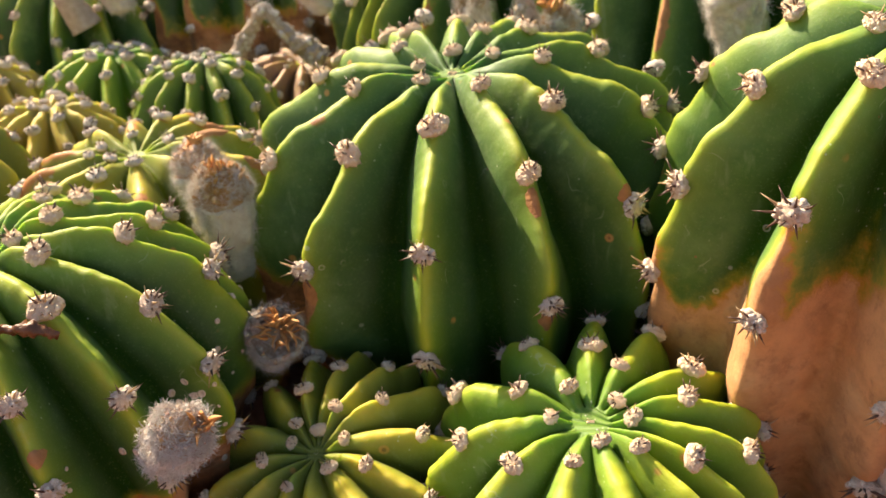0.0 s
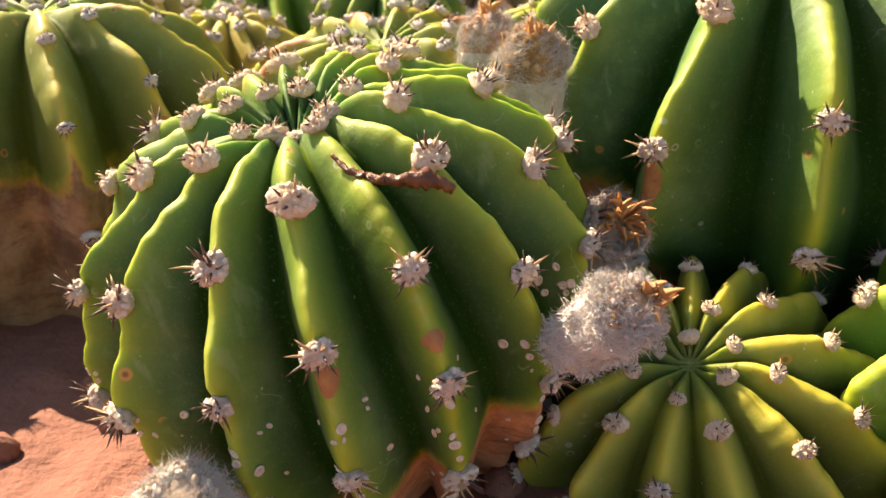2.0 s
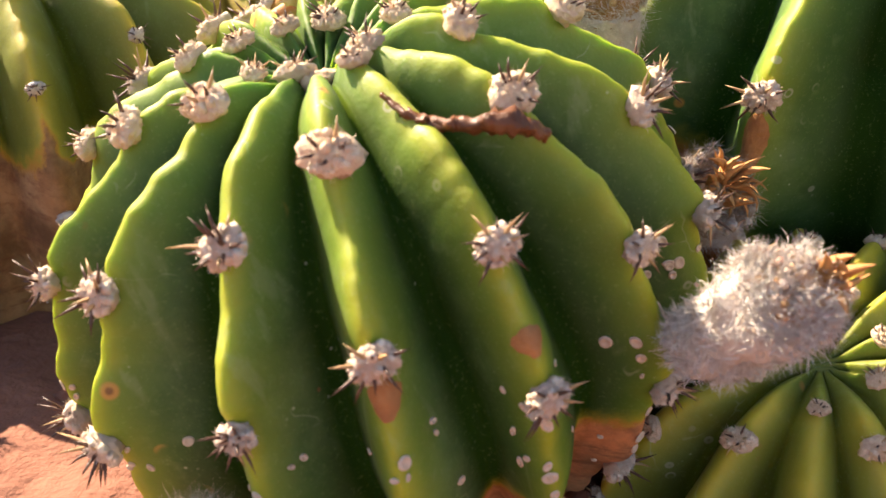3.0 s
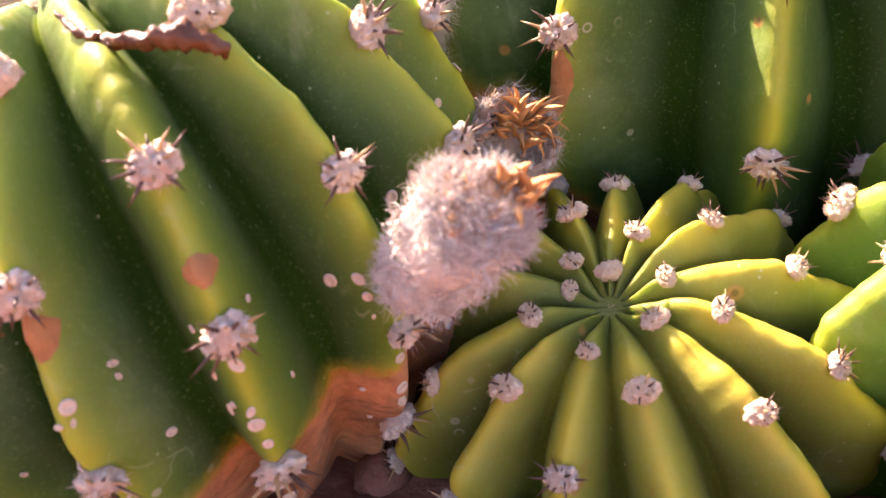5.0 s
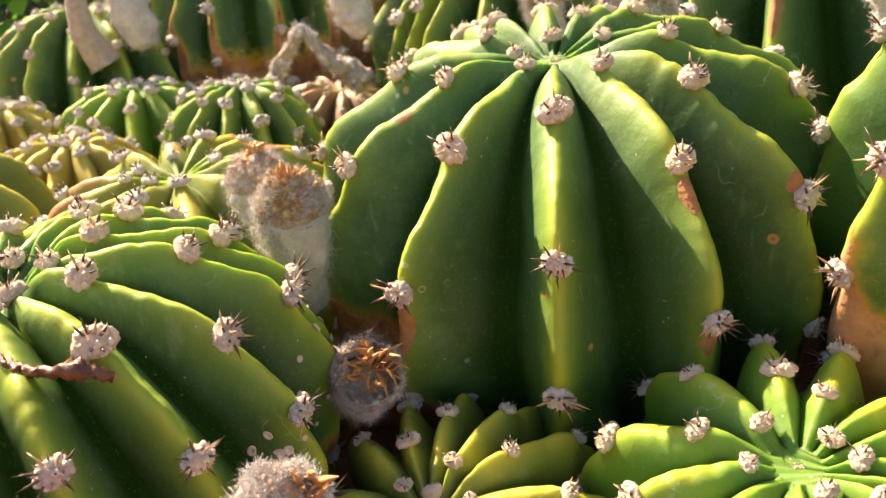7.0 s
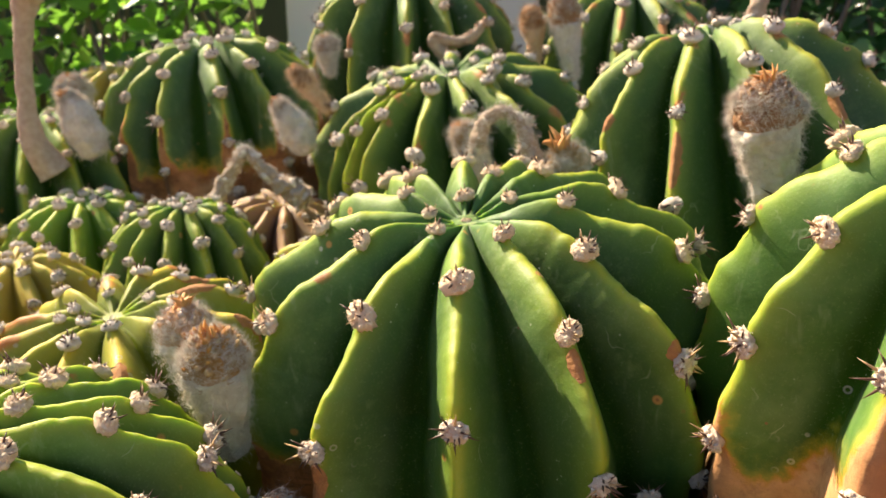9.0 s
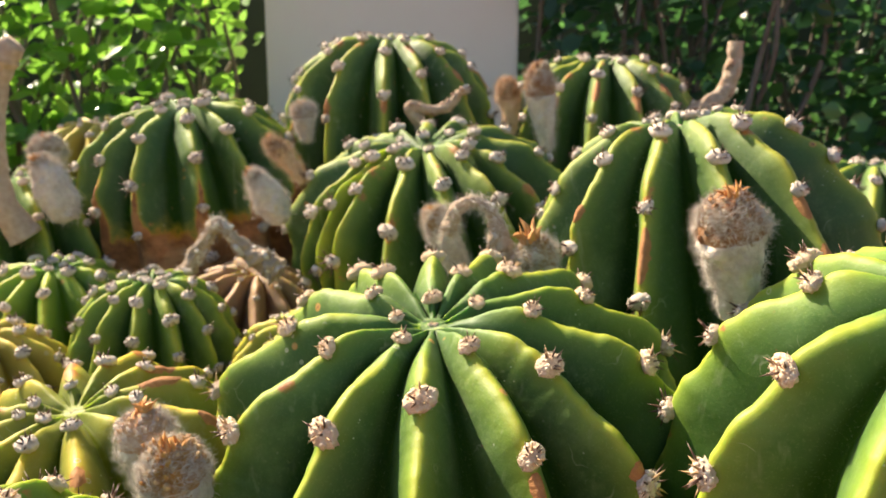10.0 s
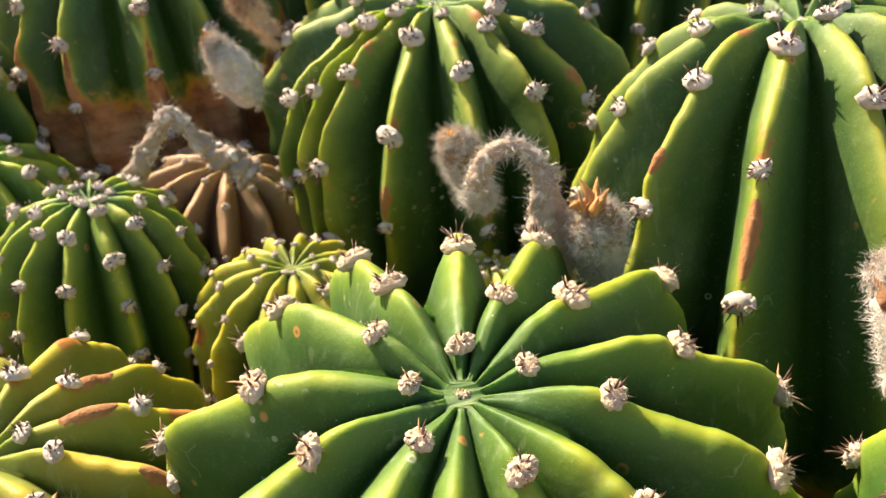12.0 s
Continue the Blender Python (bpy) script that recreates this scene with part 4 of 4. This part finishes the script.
cactus("yellow-green globe cactus with brown corky flank", (-0.418, 0.560, 0.176), 0.128, 0.11, (0, -4), 12, -62, SKIN_WEATHERED, seed=20, cork=0.52, cork_climb=0.12,
       group=GROUP, rows=80, across=14, areole=0.9)
# stands out of view, added to cast shade on the soil at the left
cactus("unseen globe cactus added to shade the edge of the soil", (-0.520, 0.440, 0.150), 0.085, 0.09, (0, -4), 13, -70, SKIN, seed=26, group=GROUP, rows=60, across=12)
cactus("yellow-ochre globe cactus behind others at the back of the bed", (-0.395, 1.190, 0.300), 0.100, 0.10, (0, -4), 14, -85, SKIN_OCHRE, seed=27, cork=0.3, group=GROUP, rows=50, across=10, areole=0.8)
cactus("small bright yellow globe cactus", (-0.080, 0.685, 0.163), 0.066, 0.06, (0, -5), 13, -80, SKIN_YELLOW, seed=21, group=GROUP, rows=60, across=12, areole=0.55, depth=0.5)
cactus("very small yellowish globe cactus behind the large one", (0.045, 0.70, 0.150), 0.042, 0.05, (0, 0), 12, -80, SKIN_YELLOW, seed=22, group=GROUP, rows=50, across=10, areole=0.5)
cactus("green globe cactus in the shade", (0.48, 0.87, 0.27), 0.115, 0.13, (0, 0), 13, -120, SKIN, seed=23, group=GROUP, rows=60, across=12)
cactus("small ochre globe cactus at the back of the bed", (-0.47, 0.84, 0.165), 0.07, 0.07, (0, 0), 14, -90, SKIN_OCHRE, seed=24, group=GROUP, rows=50, across=10)
cactus("dead brown shrunken globe cactus", (-0.142, 0.835, 0.172), 0.085, 0.10, (8, -8), 12, -80, SKIN_DEAD, seed=25, group=GROUP, rows=60, across=12, areole=0.5, depth=0.5)

dried_flower("white woolly withered flower with an orange tip on the cactus flank", (-0.1175, 0.290, 0.0875), (-0.098, 0.269, 0.119), 0.0265, seed=31, hair_len=0.0028, thick=2.3, tip=0.34, narrow=0.72, crown=0.84, fur=FUR_PINK, crown_fur=CROWN_PINK, hairs=6500, aside=0.22)
dried_flower("large woolly withered flower with tan scaly crown", (-0.120, 0.443, 0.104), (-0.122, 0.427, 0.176), 0.037, seed=32, hair_len=0.0034, thick=1.3, hairs=8500, tip=0.27, narrow=0.55, crown=0.72)
dried_flower("smaller pinkish woolly withered flower with a pointed tip", (-0.137, 0.463, 0.130), (-0.144, 0.458, 0.179), 0.029, seed=33, crown_fur=CROWN_PINK, tip=0.36, narrow=0.6, crown=0.66)
dried_flower("brown withered flower broken open over its orange petals", (-0.094, 0.394, 0.085), (-0.082, 0.366, 0.110), 0.031, seed=34, fur=FUR_GREY, crown_fur=CROWN_GREY, tip=0.37, crown=0.50, narrow=0.85, hair_len=0.0034, open_cup=True)
dried_flower("tall white woolly withered flower with brown scaly crown", (0.161, 0.458, 0.219), (0.147, 0.450, 0.288), 0.036, seed=35, hairs=9000, tip=0.30, crown=0.66, narrow=0.50, crown_fur=CROWN_BROWN, thick=1.4, hair_len=0.0032)
dried_flower("grey woolly withered flower on the flank", (-0.117, 0.846, 0.212), (-0.144, 0.838, 0.262), 0.034, seed=36, fur=FUR_GREY, crown_fur=CROWN_GREY, tip=0.3, narrow=0.45, crown=0.86, belly=True, hairs=2600, thick=2.4, hair_len=0.0050)
dried_flower("brown shrivelled withered flower", (-0.098, 0.876, 0.248), (-0.132, 0.870, 0.292), 0.019, seed=37, fur=FUR_TAN, crown_fur=CROWN_BROWN, tip=0.4, hairs=2400, thick=2.4, hair_len=0.0050)
dried_flower("grey woolly withered flower beside a tall stalk", (-0.342, 0.918, 0.205), (-0.368, 0.913, 0.272), 0.042, seed=38, fur=FUR_GREY, crown_fur=CROWN_GREY, tip=0.2, narrow=0.5, crown=0.86, belly=True, hairs=2600, thick=2.6, hair_len=0.0052)
dried_flower("woolly withered flower with brown head", (0.155, 0.935, 0.272), (0.141, 0.928, 0.366), 0.034, seed=39, fur=FUR_GREY, tip=0.1, narrow=0.45, crown=0.62, crown_fur=CROWN_BROWN, hairs=3000, thick=2.4, hair_len=0.0048)
dried_flower("brown withered flower head behind another", (0.120, 0.955, 0.290), (0.112, 0.950, 0.350), 0.026, seed=42, fur=FUR_TAN, crown_fur=CROWN_BROWN, tip=0.1, narrow=0.4, hairs=2400, thick=2.4, hair_len=0.0048)
dried_flower("small tan withered flower ball", (-0.104, 0.975, 0.280), (-0.108, 0.966, 0.325), 0.028, seed=43, fur=FUR_GREY, crown_fur=CROWN_GREY, tip=0.2, narrow=0.4, hairs=2400, thick=2.4, hair_len=0.0048)
dried_flower("greyish woolly withered flower at the back of the bed", (-0.395, 1.02, 0.235), (-0.400, 1.015, 0.285), 0.040, seed=44, fur=FUR_GREY, crown_fur=CROWN_GREY, tip=0.2, narrow=0.5, thick=2.6, hair_len=0.0052)
dried_flower("white woolly withered flower near the soil", (-0.238, 0.262, 0.016), (-0.236, 0.248, 0.060), 0.036, seed=40, tip=0.0, crown=0.9, crown_fur=CROWN_GREY)
dried_flower("white woolly withered flower beside the corky flank", (0.200, 0.296, 0.040), (0.198, 0.288, 0.105), 0.034, seed=41, tip=0.1, crown=0.85)
dried_stalk("tall grey withered flower stalk", [(-0.382, 0.905, 0.190), (-0.398, 0.90, 0.225), (-0.400, 0.90, 0.265), (-0.398, 0.90, 0.303), (-0.393, 0.90, 0.343), (-0.386, 0.90, 0.366), (-0.372, 0.90, 0.380)],
            [0.017, 0.012, 0.0085, 0.0078, 0.0100, 0.0155, 0.010], FUR_BROWN, 1800, seed=50, hair_len=0.003, clumps=0, lump=0.16)
dried_stalk("arched woolly withered flower stalk", [(0.062, 0.602, 0.190), (0.060, 0.600, 0.218), (0.056, 0.600, 0.240), (0.052, 0.600, 0.254), (0.042, 0.602, 0.264), (0.030, 0.605, 0.260), (0.023, 0.607, 0.246), (0.019, 0.608, 0.236)],
            [0.015, 0.012, 0.007, 0.0036, 0.0032, 0.0045, 0.0050, 0.002], FUR_GREY, 2200, seed=51, hair_len=0.0075, clumps=44, lock=0.0034, bare=3.4, lump=0.5)
dried_flower("brown-headed withered flower beside an arched stalk", (0.036, 0.664, 0.203), (0.014, 0.658, 0.252), 0.024, seed=52, tip=0.3, narrow=0.7, crown=0.6, crown_fur=CROWN_TAN, thick=1.7, hair_len=0.0044)
dried_flower("orange-brown withered flower beside a woolly stalk", (0.086, 0.588, 0.200), (0.075, 0.577, 0.243), 0.028, seed=53, fur=FUR, tip=0.55, narrow=0.7, thick=1.7, hair_len=0.0044)
dried_stalk("curved dry flower stalk on the cactus", [(0.026, 0.985, 0.285), (0.020, 0.966, 0.300), (0.009, 0.962, 0.318), (0.020, 0.962, 0.317), (0.038, 0.962, 0.316), (0.052, 0.962, 0.322), (0.063, 0.963, 0.335)],
            [0.008, 0.007, 0.007, 0.006, 0.005, 0.005, 0.004], FUR_BROWN, 250, seed=54)
dried_stalk("curved dry flower stalk above the cactus", [(0.335, 1.005, 0.303), (0.357, 1.0, 0.321), (0.374, 1.0, 0.336), (0.383, 1.0, 0.362), (0.384, 1.0, 0.392)],
            [0.012, 0.011, 0.010, 0.009, 0.008], FUR_BROWN, 400, seed=55)
dried_stalk("dry brown withered flower on the dead cactus", [(-0.203, 0.800, 0.168), (-0.190, 0.796, 0.190), (-0.178, 0.794, 0.210), (-0.169, 0.793, 0.221), (-0.158, 0.793, 0.210), (-0.145, 0.793, 0.195), (-0.128, 0.792, 0.184), (-0.114, 0.790, 0.176)],
            [0.008, 0.006, 0.005, 0.004, 0.004, 0.006, 0.011, 0.009], FUR_GREY, 1300, seed=56, hair_len=0.0070, clumps=60, lock=0.0040, lump=0.9)


def debris():
    """Curled dry scraps of husk lying on the soil between the cacti."""
    rng = random.Random(83)
    v, f = [], []
    for _ in range(150):
        x, y = rng.uniform(-0.13, 0.13), rng.gauss(0.375, 0.035)
        z = 0.010 * noise.noise(Vector((x * 7, y * 7, 0))) + 0.007 * noise.noise(Vector((x * 31, y * 31, 5))) + rng.uniform(0.002, 0.012)
        q = frame_of(Vector((rng.gauss(0, 0.6), rng.gauss(0, 0.6), 1)), rng.uniform(0, 6))
        k, bow, o = rng.uniform(0.004, 0.011), rng.uniform(0.1, 0.5), len(v)
        for i in range(4):
            for j in range(3):
                a, b = i / 1.5 - 1, (j - 1) * 0.5 * (1 - 0.3 * abs(i / 1.5 - 1))
                v.append(Vector((x, y, z)) + q @ Vector((a * k, b * k * rng.uniform(0.8, 1.2), (bow * a * a + 0.5 * b * b) * k)))
        for i in range(3):
            for j in range(2):
                f.append((o + i * 3 + j, o + i * 3 + j + 1, o + i * 3 + j + 4, o + i * 3 + j + 3))
    ob = new("husk_scraps", mesh_from("husk_scraps", v, f, SCAR))
    tagged(ob, "dry orange-brown husk scraps on the soil", "plant debris", "", "stuff")


debris()


def twig():
    """A shrivelled brown strip caught on a rib."""
    o = Vector((-0.172, 0.298, 0.146))
    thing = new("dried_petal_strip")
    thing.location = o
    tagged(thing, "shrivelled dark brown petal strip caught on a cactus rib", "dried petal")
    for path, radii, sd in (([(-0.188, 0.302, 0.1475), (-0.182, 0.298, 0.1455), (-0.172, 0.295, 0.1458), (-0.163, 0.294, 0.1465), (-0.154, 0.296, 0.1430)], [0.0009, 0.0014, 0.0019, 0.0031, 0.0013], 1.0),
                            ([(-0.194, 0.304, 0.1510), (-0.189, 0.300, 0.1475), (-0.183, 0.297, 0.1460)], [0.0005, 0.0011, 0.0014], 2.0),
                            ([(-0.186, 0.299, 0.1420), (-0.182, 0.297, 0.1445), (-0.176, 0.295, 0.1457)], [0.0006, 0.0013, 0.0016], 3.0)):
        v, f, _, _ = tube([Vector(p) - o for p in path], radii, 8, 0.9, sd)
        child("strip", mesh_from("strip", v, f, TWIG), thing)


twig()

# ---- background: grey pillar and hedge ----
def box_mesh(name, sx, sy, sz, mat, bevel=0.004):
    bm = bmesh.new()
    bmesh.ops.create_cube(bm, size=1.0)
    bmesh.ops.scale(bm, vec=(sx, sy, sz), verts=bm.verts)
    bmesh.ops.bevel(bm, geom=list(bm.edges), offset=bevel, segments=2, affect="EDGES")
    me = bpy.data.meshes.new(name)
    bm.to_mesh(me)
    bm.free()
    me.materials.append(mat)
    return me


pillar = new("wall_pillar", box_mesh("wall_pillar", 0.46, 0.30, 1.2, PLASTER))
pillar.location = (0.0, 1.75, 0.59)
tagged(pillar, "plain grey plastered pillar behind the cactus bed", "pillar", "", "structure")


# an added backdrop that fills the hedge's gaps with shade, no real wall
back = new("hedge_backdrop", box_mesh("hedge_backdrop", 6.0, 0.15, 0.9, BACKDROP_SHADE))
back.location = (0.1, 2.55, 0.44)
tagged(back, "dark backdrop added behind the hedge, standing in for its shade", "wall", "", "structure")


def hedge(name, label, x0, x1, y0, y1, height, count, seed, leaf):
    rng = random.Random(seed)
    thing = new(name)
    thing.location = ((x0 + x1) / 2, (y0 + y1) / 2, 0)
    tagged(thing, label, "hedge", "", "stuff")
    o = Vector(thing.location)
    v, f = [], []
    for _ in range(count):
        x, z = rng.uniform(x0, x1), rng.uniform(0.02, height)
        y = y0 + (y1 - y0) * rng.random() ** 1.6 + 0.10 * noise.noise(Vector((x * 4, z * 4, seed)))
        c = Vector((x, y, z)) - o
        s = rng.uniform(0.013, 0.027)
        n = Vector((rng.gauss(-0.35, 0.5), rng.gauss(-0.1, 0.6), rng.gauss(0.8, 0.4))).normalized()
        q = frame_of(n, rng.uniform(0, 6.28))
        b = len(v)
        for px, py, pz in ((0, -1, 0), (0.62, -0.45, 0.12), (0.70, 0.25, 0.14), (0, 1.0, -0.05), (-0.70, 0.25, 0.14), (-0.62, -0.45, 0.12), (0, 0, 0)):
            v.append(c + q @ Vector((px * s, py * s, pz * s)))
        for i in range(6):
            f.append((b + 6, b + i, b + (i + 1) % 6))
    child("foliage", mesh_from("foliage", v, f, leaf), thing)
    v, f = [], []
    for _ in range(90):
        x = rng.uniform(x0, x1)
        y = rng.uniform(y0 + 0.05, y1)
        p = [Vector((x, y, 0)) - o]
        for _ in range(4):
            p.append(p[-1] + Vector((rng.gauss(0, 0.05), rng.gauss(0, 0.05), height / 4)))
        tv, tf, _, _ = tube(p, [0.008, 0.007, 0.005, 0.004, 0.002], 5, 0.1, x)
        b = len(v)
        v += tv
        f += [tuple(b + i for i in face) for face in tf]
    child("branches", mesh_from("branches", v, f, BRANCH), thing)


hedge("hedge", "dense green hedge with small rounded leaves", -2.2, -0.27, 1.40, 1.85, 0.62, 5600, 61, LEAF)
hedge("hedge", "dense green hedge with small rounded leaves, its shade put into the leaf colour", 0.27, 2.4, 1.45, 1.95, 0.80, 8000, 62, LEAF_SHADED)
